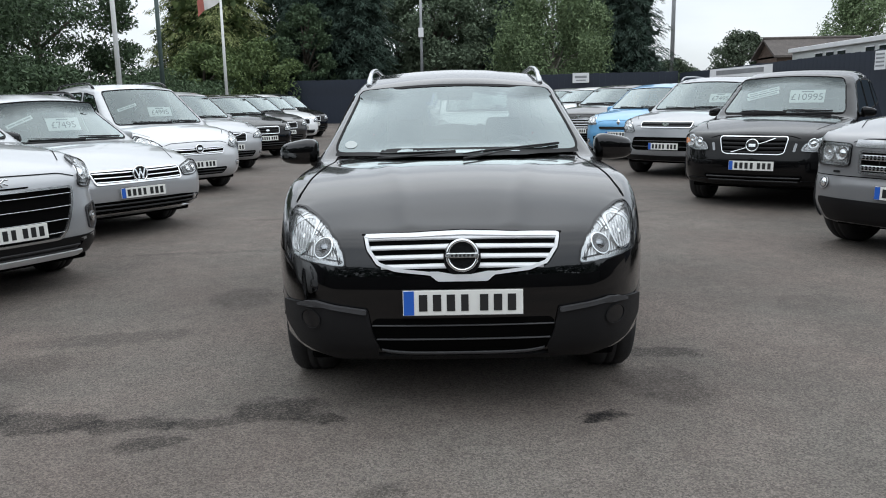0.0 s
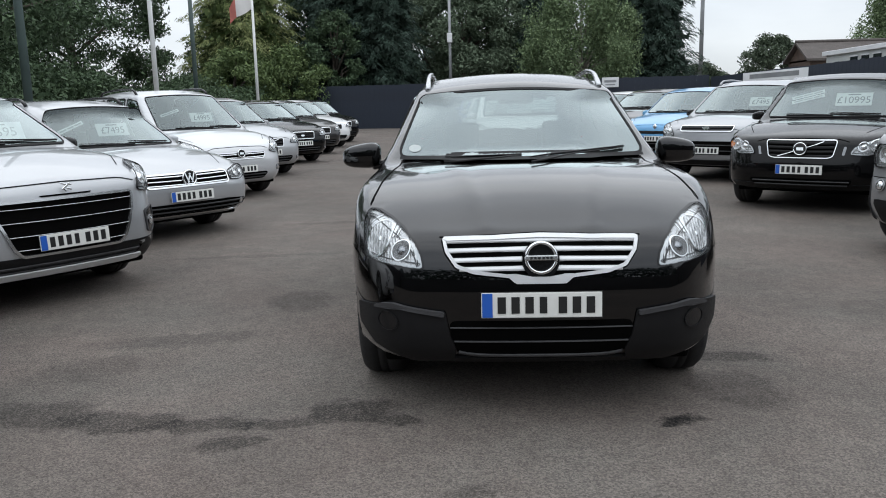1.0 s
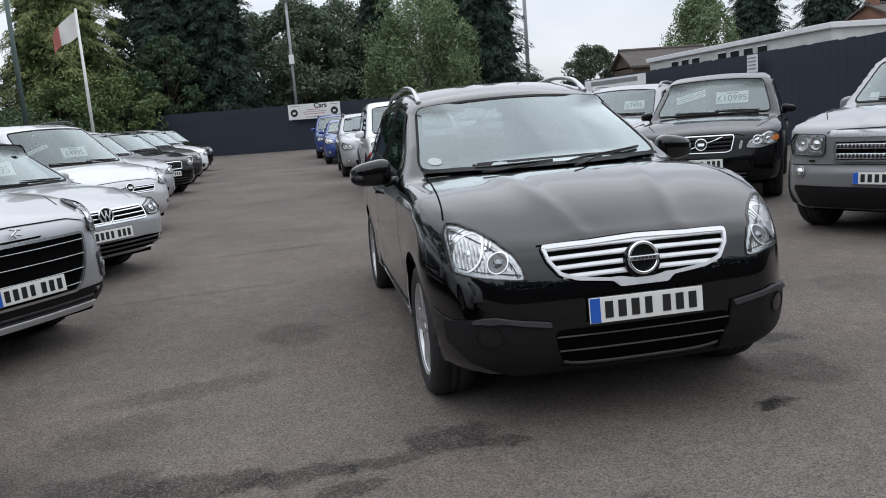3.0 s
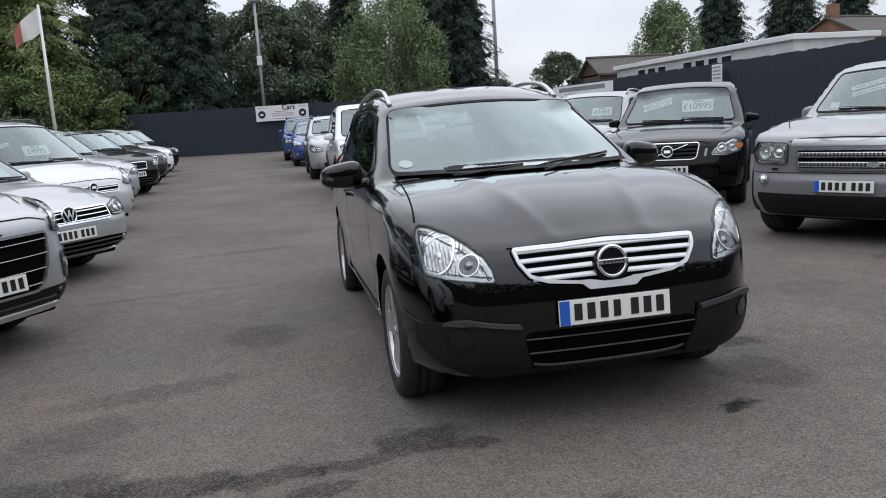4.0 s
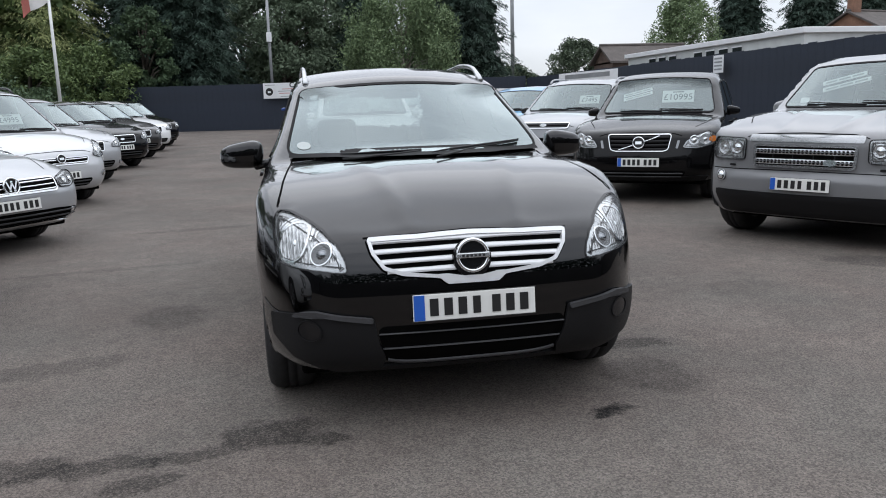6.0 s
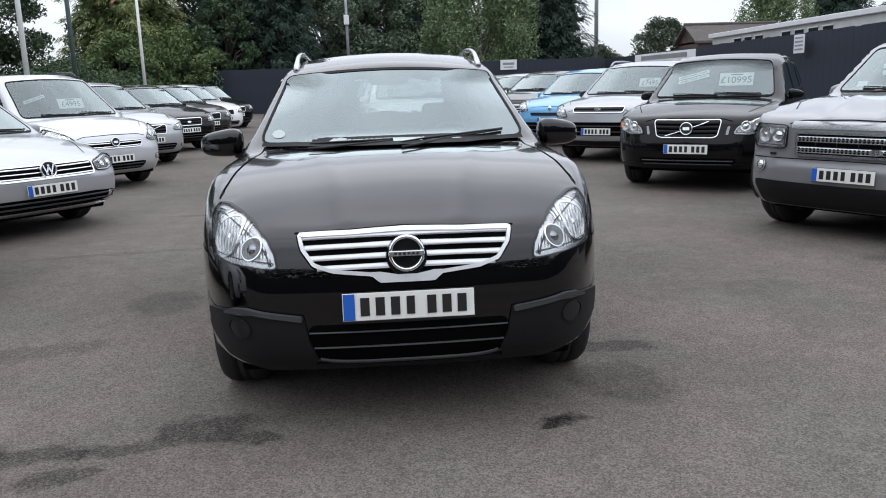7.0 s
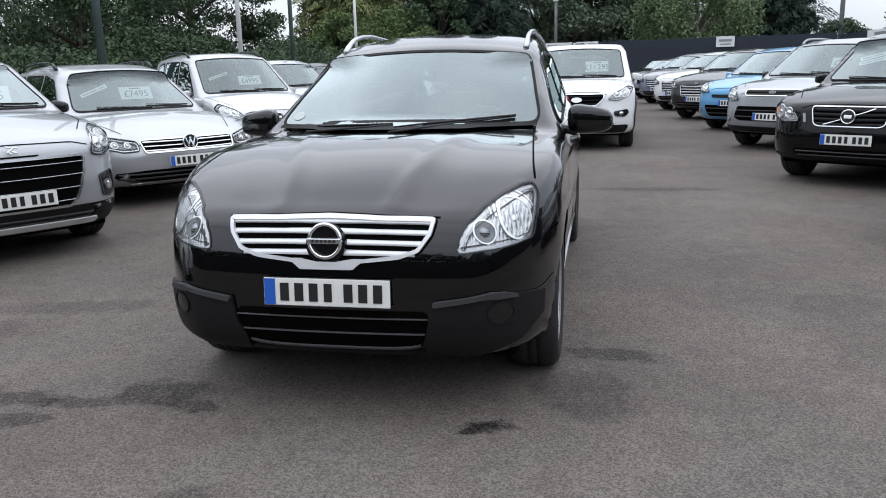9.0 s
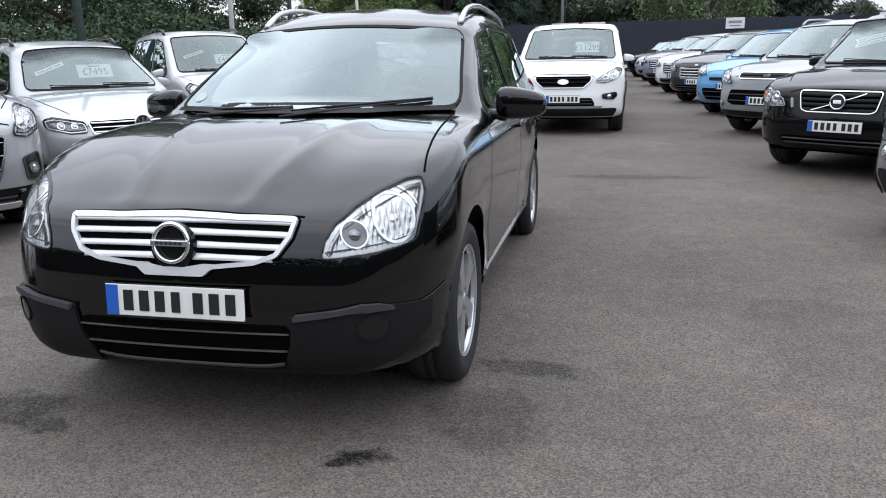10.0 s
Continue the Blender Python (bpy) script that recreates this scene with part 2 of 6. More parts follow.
def curve(points, blur=0.10, lo=-2.0, hi=7.0):
    """A smoothed broken line through (u, v) pairs."""
    u = np.linspace(lo, hi, 1801)
    p = np.array(points, float)
    v = np.interp(u, p[:, 0], p[:, 1])
    w = max(1, int(blur / (u[1] - u[0])))
    ker = np.ones(w) / w
    for _ in range(2):
        v = np.convolve(np.pad(v, (w, w), mode="edge"), ker, mode="same")[w:-w]
    return lambda q: np.interp(q, u, v)


class Body:
    def __init__(self, s):
        self.s = s
        self.top = curve(s["top"], s.get("blur", 0.10))
        self.nose = curve(s["nose"], 0.05)
        self.side = curve(s["side"], 0.09)
        self.tail = curve(s["tail"], 0.08)
        self.axles = (s["over"], s["over"] + s["base"])

    def f(self, p):
        s = self.s
        x, y, z = np.abs(p[..., 0]), p[..., 1], p[..., 2]
        w = s["width"] / 2
        plan = s["bow"] * (x / w) ** 2.2 + s.get("sweep", 0.25) * np.maximum(0, (x / w - 0.62) / 0.38) ** 2
        front = self.nose(z) + plan - y
        rear = y - (self.tail(z) - 0.10 * (x / w) ** 2.5)
        half = w * self.side(z)
        taper = s.get("taper", 0.05)
        half = half - taper * np.clip((y - s["len"] * 0.55) / (s["len"] * 0.45), 0, 1) ** 2
        for ya in self.axles:
            d = np.sqrt((y - ya) ** 2 + (z - s["wheel"]) ** 2)
            half = half + s.get("flare", 0.02) * np.exp(-((d - s["wheel"] - 0.05) / 0.09) ** 2)
        crease = s.get("crease", 0.008)
        half = half + crease * np.exp(-((z - s["belt"] + 0.13) / 0.03) ** 2) - crease * np.exp(-((z - 0.55) / 0.07) ** 2)
        side = x - half
        bend = s.get("bend", 0.28) * np.clip((y - s["cowl"] + 0.45) / 0.6, 0, 1) * np.clip((s["len"] * 0.72 - y) / 0.8, 0, 1)
        top = z - (self.top(y - bend * x * x) - s.get("crown", 0.07) * x * x)
        if s.get("roof_crown"):
            top = top + s["roof_crown"] * x * x * np.clip((y - s["cowl"] - 0.5) / 0.4, 0, 1)
        ridge = s.get("ridge", 0.0)
        if ridge:
            along = np.clip((s["cowl"] - y) / 0.3, 0, 1)
            xr = 0.20 + 0.22 * np.clip(y / s["cowl"], 0, 1)
            top = top - ridge * along * (np.exp(-((x - xr) / 0.05) ** 2) - 0.5 * np.exp(-((x - xr - 0.14) / 0.09) ** 2))
        under = s["clear"] - z
        v = smax(front, side, s.get("r_corner", 0.13))
        v = smax(v, rear, 0.14)
        v = smax(v, top, s.get("r_top", 0.055))
        return smax(v, under, 0.09)

    def cast(self, o, d, far=3.0):
        """First meeting of the rays from outside."""
        o, d = np.broadcast_arrays(np.asarray(o, float), np.asarray(d, float))
        t = np.zeros(o.shape[:-1])
        for k in range(44):
            t = np.minimum(t + self.f(o + d * t[..., None]) * (0.8 if k < 12 else 0.65), far)
        return o + d * t[..., None]

    def normal(self, p):
        e = 0.004
        g = np.stack([self.f(p + np.eye(3)[k] * e) - self.f(p - np.eye(3)[k] * e) for k in range(3)], -1)
        return g / np.maximum(np.linalg.norm(g, axis=-1, keepdims=True), 1e-9)

    def shell(self, na, ns, nt):
        s = self.s
        z0, y0, y1 = 0.62, min(0.75, s["cowl"] * 0.65), s["len"] - 0.75
        th = np.linspace(0, 2 * np.pi, nt, endpoint=False) + np.pi / 2
        ring = np.stack([np.cos(th), 0 * th, np.sin(th)], -1)
        rows = []
        al = np.linspace(0.0012, np.pi / 2, na, endpoint=False)
        for a in al:
            rows.append(((0, y0, z0), ring * np.sin(a) + np.array((0, -np.cos(a), 0))))
        for y in np.linspace(y0, y1, ns):
            rows.append(((0, y, z0), ring))
        for a in al[::-1][::2]:
            rows.append(((0, y1, z0), ring * np.sin(a) + np.array((0, np.cos(a), 0))))
        O = np.array([np.broadcast_to(o, ring.shape) for o, _ in rows])
        D = np.array([d for _, d in rows])
        lo, hi = np.zeros(O.shape[:2]), np.full(O.shape[:2], 2.2)
        # march out from the middle to the first crossing
        out = np.full(O.shape[:2], np.nan)
        prev = np.zeros(O.shape[:2])
        for t in np.linspace(0.05, 2.2, 60):
            o = (self.f(O + D * t) > 0) & np.isnan(out)
            lo = np.where(o, prev, lo)
            hi = np.where(o, t, hi)
            out = np.where(o, t, out)
            prev = np.full(O.shape[:2], t)
        for _ in range(18):
            mid = (lo + hi) / 2
            o = self.f(O + D * mid[..., None]) > 0
            hi, lo = np.where(o, mid, hi), np.where(o, lo, mid)
        V = O + D * hi[..., None]
        n = len(rows)
        V = V.reshape(-1, 3)
        idx = np.arange(n * nt).reshape(n, nt)
        a, b = idx[:-1], idx[1:]
        F = np.stack([a, b, np.roll(b, -1, 1), np.roll(a, -1, 1)], -1).reshape(-1, 4)
        return V, F


def outline(pts, soft=2, n=64, r=None):
    """Closed outline from corners, rounded by a fixed radius, evenly resampled."""
    r = {0: 0.002, 1: 0.008, 2: 0.028}[soft] if r is None else r
    p = np.array(pts, float)
    m = len(p)
    out = []
    for k in range(m):
        a, b, c = p[k - 1], p[k], p[(k + 1) % m]
        la, lc = np.linalg.norm(a - b), np.linalg.norm(c - b)
        ca, cc = (a - b) / max(la, 1e-9), (c - b) / max(lc, 1e-9)
        bend = math.acos(max(-1.0, min(1.0, float(-ca @ cc))))
        d = min(r * math.tan(bend / 2) + 0.25 * r, 0.45 * la, 0.45 * lc)
        q0, q1 = b + ca * d, b + cc * d
        for t in np.linspace(0, 1, 7):
            out.append((1 - t) ** 2 * q0 + 2 * t * (1 - t) * b + t * t * q1)
    q = np.array(out + out[:1])
    d = np.r_[0, np.cumsum(np.linalg.norm(np.diff(q, axis=0), axis=1))]
    t = np.linspace(0, d[-1], n, endpoint=False)
    return np.stack([np.interp(t, d, q[:, 0]), np.interp(t, d, q[:, 1])], -1)


def inset(o, d):
    """The outline moved inwards by d."""
    a, b = np.roll(o, 1, 0), np.roll(o, -1, 0)
    t = b - a
    t /= np.maximum(np.linalg.norm(t, axis=1, keepdims=True), 1e-9)
    nrm = np.stack([-t[:, 1], t[:, 0]], -1)
    area = np.sum(o[:, 0] * np.roll(o[:, 1], -1) - np.roll(o[:, 0], -1) * o[:, 1])
    return o + nrm * d * (1 if area > 0 else -1)


class View:
    """A way of looking at a body: outlines in (u, v) are laid on its skin along this way."""
    def __init__(self, body, kind, angle=0.0):
        self.b, self.kind = body, kind
        a = radians(angle)
        if kind == "front":      # u towards +x, v up, turned by angle to the side
            self.d = np.array((-math.sin(a), math.cos(a), 0))
            self.u, self.v, self.back = np.array((math.cos(a), math.sin(a), 0)), np.array((0, 0, 1.0)), -1.2
        elif kind == "side":     # u towards the rear, v up, seen from +x
            self.d = np.array((-1.0, 0, 0))
            self.u, self.v, self.back = np.array((0, 1.0, 0)), np.array((0, 0, 1.0)), -1.5
        elif kind == "top":      # u towards +x, v towards the rear, seen from above
            self.d = np.array((0, 0, -1.0))
            self.u, self.v, self.back = np.array((1.0, 0, 0)), np.array((0, 1.0, 0)), -2.4
        elif kind == "rear":
            self.d = np.array((0, -1.0, 0))
            self.u, self.v, self.back = np.array((1.0, 0, 0)), np.array((0, 0, 1.0)), -7.0

    def lay(self, uv, off=0.0):
        uv = np.asarray(uv, float)
        o = uv[..., :1] * self.u + uv[..., 1:] * self.v + self.d * self.back
        p = self.b.cast(o, self.d, far=-self.back + 2.0)
        return p + self.b.normal(p) * np.asarray(off)[..., None]


def facing(body, V, F):
    """The faces turned outwards."""
    V = np.asarray(V, float)
    q = np.array([k[:3] for k in F[:: max(1, len(F) // 60)]])
    a, b, c = V[q[:, 0]], V[q[:, 1]], V[q[:, 2]]
    s = float(np.sum(np.cross(b - a, c - a) * body.normal(a)))
    return [tuple(reversed(q)) for q in F] if s < 0 else F


def mirror(v, f):
    v = np.array(v, float)
    v[:, 0] *= -1
    return v, [tuple(reversed(q)) for q in f]


def pad(view, o, off, thick=0.008, rings=5, dome=0.0):
    """A closed patch over an outline: top face off the skin, with a skirt down."""
    n = len(o)
    c = o.mean(0)
    lev = np.linspace(1, 0.08, rings)
    uv = np.vstack([o, o] + [c + (o - c) * k for k in lev] + [c[None]])
    offs = np.concatenate([np.full(n, off - thick), np.full(n, off)] + [np.full(n, off + dome * (1 - k * k)) for k in lev] + [[off + dome]])
    V = view.lay(uv, offs)
    F = []
    for i in [0] + list(range(2, rings + 1)):
        for k in range(n):
            j = (k + 1) % n
            F.append((i * n + k, i * n + j, (i + 1) * n + j, (i + 1) * n + k))
    last = len(V) - 1
    for k in range(n):
        F.append(((rings + 1) * n + k, (rings + 1) * n + (k + 1) % n, last))
    return V, facing(view.b, V, F)


def frame_ring(view, o, width, off, thick=0.006):
    """A raised frame along an outline."""
    n = len(o)
    i2 = inset(o, width)
    V = view.lay(np.vstack([o, o, o, i2, i2, i2]), np.repeat((off - thick, off, off, off, off, off - thick), n))
    F = []
    for i in (0, 2, 4):
        for k in range(n):
            j = (k + 1) % n
            F.append((i * n + k, i * n + j, (i + 1) * n + j, (i + 1) * n + k))
    return V, facing(view.b, V, F)


def strip(view, pts, width, off=0.002, n=40):
    """A thin line on the skin along (u, v) points."""
    p = np.array(pts, float)
    d = np.r_[0, np.cumsum(np.linalg.norm(np.diff(p, axis=0), axis=1))]
    t = np.linspace(0, d[-1], n)
    q = np.stack([np.interp(t, d, p[:, 0]), np.interp(t, d, p[:, 1])], -1)
    for _ in range(3):
        q[1:-1] = (q[:-2] + 2 * q[1:-1] + q[2:]) / 4
    g = np.gradient(q, axis=0)
    g /= np.linalg.norm(g, axis=1, keepdims=True)
    nn = np.stack([-g[:, 1], g[:, 0]], -1) * width / 2
    V = view.lay(np.vstack([q - nn, q + nn]), off)
    F = [(k, k + 1, n + k + 1, n + k) for k in range(n - 1)]
    return V, facing(view.b, V, F)


def bar(view, x0, x1, mid, half, off, thick, n=70, lean=0.0):
    """A rounded slat over the skin from x0 to x1; mid and half: height of its middle and half its height along x."""
    x = np.linspace(x0, x1, n)
    m, h = mid(x), half(x)
    prof = ((-1.0, -thick), (-1.0, -0.003), (-0.8, 0.0), (0.0, 0.0015), (0.8, 0.0), (1.0, -0.003), (1.0, -thick))
    V = np.vstack([view.lay(np.stack([x, m + a * h], -1), np.full(n, off + o - lean * (a + 1) * (o > -thick + 1e-6))) for a, o in prof])
    F = [(i * n + k, i * n + k + 1, (i + 1) * n + k + 1, (i + 1) * n + k) for i in range(6) for k in range(n - 1)]
    F += [tuple(i * n for i in range(7)), tuple(i * n + n - 1 for i in range(7))]
    return V, facing(view.b, V, F)


def in_poly(p, poly):
    x, y = p[:, 0], p[:, 1]
    res = np.zeros(len(p), bool)
    a, b = poly, np.roll(poly, -1, 0)
    for (x1, y1), (x2, y2) in zip(a, b):
        with np.errstate(divide="ignore", invalid="ignore"):
            c = ((y1 > y) != (y2 > y)) & (x < (x2 - x1) * (y - y1) / (y2 - y1) + x1)
        res ^= c
    return res


# ---- the lot: it rises gently away from the first car ----
RISE = 0.0108


def lie(y):
    """Height of the tarmac."""
    return RISE * (max(0.0, min(y, 60.0) - 0.5))


def ground_grid():
    ys = np.r_[np.array((-900, -300, -100, -40, -15, -6)), np.arange(-3, 60.1, 0.5), np.array((80, 130, 300, 900, 2500))]
    xs = np.r_[np.array((-2500, -600, -150, -60)), np.linspace(-30, 30, 41), np.array((60, 150, 600, 2500))]
    V = [(x, y, lie(y)) for y in ys for x in xs]
    n = len(xs)
    F = [(j * n + i, j * n + i + 1, (j + 1) * n + i + 1, (j + 1) * n + i) for j in range(len(ys) - 1) for i in range(n - 1)]
    return V, F


def asphalt():
    m = bpy.data.materials.new("worn_asphalt")
    m.use_nodes = True
    n, l = m.node_tree.nodes, m.node_tree.links
    b = n["Principled BSDF"]
    co = n.new("ShaderNodeTexCoord")

    def noise_tex(scale, detail=4.0, rough=0.55, src=None):
        t = n.new("ShaderNodeTexNoise")
        t.inputs["Scale"].default_value, t.inputs["Detail"].default_value, t.inputs["Roughness"].default_value = scale, detail, rough
        l.new(src or co.outputs["Object"], t.inputs["Vector"])
        return t.outputs["Fac"]

    def span(v, a, b2, c, d):
        r = n.new("ShaderNodeMapRange")
        r.inputs["From Min"].default_value, r.inputs["From Max"].default_value = a, b2
        r.inputs["To Min"].default_value, r.inputs["To Max"].default_value = c, d
        l.new(v, r.inputs["Value"])
        return r.outputs["Result"]

    def math_node(op, a, b2):
        t = n.new("ShaderNodeMath")
        t.operation = op
        for k, v in enumerate((a, b2)):
            if isinstance(v, (int, float)):
                t.inputs[k].default_value = v
            else:
                l.new(v, t.inputs[k])
        return t.outputs["Value"]

    stones = n.new("ShaderNodeTexVoronoi")
    stones.inputs["Scale"].default_value = 150.0
    l.new(co.outputs["Object"], stones.inputs["Vector"])
    sep = n.new("ShaderNodeSeparateColor")
    l.new(stones.outputs["Color"], sep.inputs["Color"])
    stone_tone = span(sep.outputs["Red"], 0, 1, 0.55, 1.45)
    fine = span(noise_tex(420, 2), 0.3, 0.7, 0.68, 1.32)
    mid = span(noise_tex(7, 5, 0.65), 0.3, 0.7, 0.88, 1.12)
    broad = span(noise_tex(0.6, 6, 0.6), 0.3, 0.7, 0.78, 1.20)
    tone = math_node("MULTIPLY", math_node("MULTIPLY", stone_tone, fine), math_node("MULTIPLY", mid, broad))

    # damp and oily marks: ragged ovals
    warp = n.new("ShaderNodeTexNoise")
    warp.inputs["Scale"].default_value, warp.inputs["Detail"].default_value, warp.inputs["Roughness"].default_value = 6.0, 9.0, 0.72
    l.new(co.outputs["Object"], warp.inputs["Vector"])
    ragged = n.new("ShaderNodeVectorMath")
    ragged.operation = "MULTIPLY_ADD"
    ragged.inputs[1].default_value, ragged.inputs[2].default_value = (0.40, 0.30, 0.0), (-0.20, -0.15, 0.0)
    l.new(warp.outputs["Color"], ragged.inputs[0])
    moved = n.new("ShaderNodeVectorMath")
    l.new(co.outputs["Object"], moved.inputs[0])
    l.new(ragged.outputs["Vector"], moved.inputs[1])
    dark = None
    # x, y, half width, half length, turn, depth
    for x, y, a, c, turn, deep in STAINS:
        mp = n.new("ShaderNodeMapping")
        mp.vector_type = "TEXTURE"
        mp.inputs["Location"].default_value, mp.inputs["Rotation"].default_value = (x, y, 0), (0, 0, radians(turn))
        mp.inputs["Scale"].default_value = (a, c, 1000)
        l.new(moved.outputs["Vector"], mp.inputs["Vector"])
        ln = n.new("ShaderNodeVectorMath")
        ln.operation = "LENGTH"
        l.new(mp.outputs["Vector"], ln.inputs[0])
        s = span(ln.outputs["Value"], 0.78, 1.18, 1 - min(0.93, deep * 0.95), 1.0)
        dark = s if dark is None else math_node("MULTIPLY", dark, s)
    patchy = span(math_node("ADD", math_node("MULTIPLY", sep.outputs["Green"], 0.45), math_node("MULTIPLY", noise_tex(26, 6, 0.75), 0.9)), 0.66, 0.80, 0.0, 1.0)
    mix_d = n.new("ShaderNodeMix")
    l.new(patchy, mix_d.inputs["Factor"])
    l.new(dark, mix_d.inputs["A"])
    l.new(math_node("POWER", dark, 0.25), mix_d.inputs["B"])
    tone = math_node("MULTIPLY", tone, mix_d.outputs["Result"])
    sc = n.new("ShaderNodeVectorMath")
    sc.operation = "SCALE"
    hue = n.new("ShaderNodeMix")
    hue.data_type = "RGBA"
    l.new(span(noise_tex(0.9, 5, 0.6), 0.35, 0.65, 0.0, 1.0), hue.inputs["Factor"])
    hue.inputs[6].default_value, hue.inputs[7].default_value = (0.140, 0.117, 0.103, 1), (0.128, 0.115, 0.102, 1)
    l.new(hue.outputs[2], sc.inputs[0])
    l.new(tone, sc.inputs["Scale"])
    l.new(sc.outputs["Vector"], b.inputs["Base Color"])
    b.inputs["Roughness"].default_value = 0.86
    b.inputs["Specular IOR Level"].default_value = 0.3
    bp = n.new("ShaderNodeBump")
    bp.inputs["Strength"].default_value, bp.inputs["Distance"].default_value = 0.5, 0.006
    l.new(stones.outputs["Distance"], bp.inputs["Height"])
    l.new(bp.outputs["Normal"], b.inputs["Normal"])
    return m


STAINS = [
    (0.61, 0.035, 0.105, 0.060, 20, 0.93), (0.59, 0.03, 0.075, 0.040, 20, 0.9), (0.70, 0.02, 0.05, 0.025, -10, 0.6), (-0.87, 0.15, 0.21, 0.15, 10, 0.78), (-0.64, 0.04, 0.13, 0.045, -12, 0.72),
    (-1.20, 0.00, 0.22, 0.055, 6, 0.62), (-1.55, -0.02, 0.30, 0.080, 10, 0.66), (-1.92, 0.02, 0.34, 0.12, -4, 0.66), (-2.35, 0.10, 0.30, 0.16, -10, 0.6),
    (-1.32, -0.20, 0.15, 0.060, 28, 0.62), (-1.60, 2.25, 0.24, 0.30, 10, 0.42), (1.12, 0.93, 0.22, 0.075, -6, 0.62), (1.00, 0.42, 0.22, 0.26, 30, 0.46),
    (-1.95, 6.1, 0.7, 0.10, 8, 0.34), (-0.30, -0.63, 0.09, 0.07, 30, 0.5), (1.6, 6.2, 0.75, 0.13, 2, 0.46), (3.9, 2.4, 0.45, 0.22, -30, 0.55),
    (-2.15, 1.3, 0.55, 0.13, 14, 0.36), (-2.45, 0.75, 0.30, 0.20, 20, 0.34), (2.4, 1.9, 0.3, 0.2, 10, 0.2), (-2.4, 4.0, 0.9, 0.06, 8, 0.25),
]
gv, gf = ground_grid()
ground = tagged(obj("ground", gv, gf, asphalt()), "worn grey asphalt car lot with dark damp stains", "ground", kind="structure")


# ---- cars ----
def wheel_meshes(kind):
    """Unit wheel, radius 1, axle along x, outer face towards +x: tyre, rim and brake disc meshes."""
    tv, tf = lathe([(0.66, -0.30), (0.80, -0.33), (0.93, -0.31), (0.985, -0.24), (1.0, -0.15), (1.0, -0.075), (0.985, -0.07), (0.985, -0.05), (1.0, -0.045),
                    (1.0, 0.045), (0.985, 0.05), (0.985, 0.07), (1.0, 0.075), (1.0, 0.15), (0.985, 0.24), (0.93, 0.31), (0.85, 0.335), (0.80, 0.33), (0.70, 0.30), (0.66, 0.28)], 56)
    rv, rf = lathe([(0.634, 0.228), (0.655, 0.275), (0.69, 0.30), (0.70, 0.285), (0.665, 0.25)], 48)
    rv, rf = list(rv), list(rf)

    def prism(poly, x0, x1):
        n0 = len(rv)
        m = len(poly)
        for x, sc in ((x0, 1.0), (x1, 1.0)):
            for a, c in poly:
                rv.append((x, a, c))
        rf.append(tuple(n0 + m + k for k in range(m)))
        for k in range(m):
            j = (k + 1) % m
            rf.append((n0 + k, n0 + j, n0 + m + j, n0 + m + k))

    spokes = {"five": 5, "ten": 10, "seven": 7}[kind]
    for i in range(spokes):
        a = 2 * math.pi * i / spokes + 0.3
        ca, sa = math.cos(a), math.sin(a)
        w0, w1 = (0.10, 0.155) if kind == "five" else (0.055, 0.07)
        poly = [(-w0, 0.08), (-w1 * 0.8, 0.40), (-w1, 0.645), (w1, 0.645), (w1 * 0.8, 0.40), (w0, 0.08)]
        prism([(p * ca - q * sa, p * sa + q * ca) for p, q in poly], 0.14, 0.265)
    hub = [(0.17 * math.cos(k * math.pi / 8), 0.17 * math.sin(k * math.pi / 8)) for k in range(16)]
    prism(hub, 0.10, 0.255)
    cap = [(0.085 * math.cos(k * math.pi / 8), 0.085 * math.sin(k * math.pi / 8)) for k in range(16)]
    prism(cap, 0.2, 0.275)
    dv, df = lathe([(0.634, 0.228), (0.625, 0.15), (0.62, -0.28), (0.66, -0.28), (0.67, 0.2)], 40)
    bv, bf = lathe([(0.0, 0.02), (0.48, 0.02), (0.48, -0.06), (0.0, -0.06)], 32)

    def mesh(name, v, f, m):
        me = bpy.data.meshes.new(name)
        me.from_pydata([tuple(p) for p in v], [], [tuple(q) for q in f])
        me.materials.append(m)
        me.update()
        return me
    t, r, b = mesh("tyre", tv, tf, M_RUBBER), mesh("rim", rv, rf, M_ALLOY), mesh("brake_disc", bv, bf, M_BRAKE)
    d = mesh("barrel", dv, df, M_BARREL)
    t.polygons.foreach_set("use_smooth", [True] * len(t.polygons))
    return t, r, b, d


WHEELS = {k: wheel_meshes(k) for k in ("five", "ten", "seven")}


def add_wheels(root, s, kind):
    w = s["width"] / 2
    for side in (1, -1):
        for ya in (s["over"], s["over"] + s["base"]):
            hub = new("wheel", WHEELS[kind][0])
            hub.parent = root
            r = s["wheel"]
            hub.matrix_basis = pose(side * (w - 0.33 * r - 0.012), ya, r * 0.985, 0, 0, 0 if side > 0 else 180) @ Matrix.Diagonal((r, r, r, 1))
            for me, nm in zip(WHEELS[kind][1:], ("rim", "brake_disc", "barrel")):
                p = new(nm, me)
                p.parent = hub


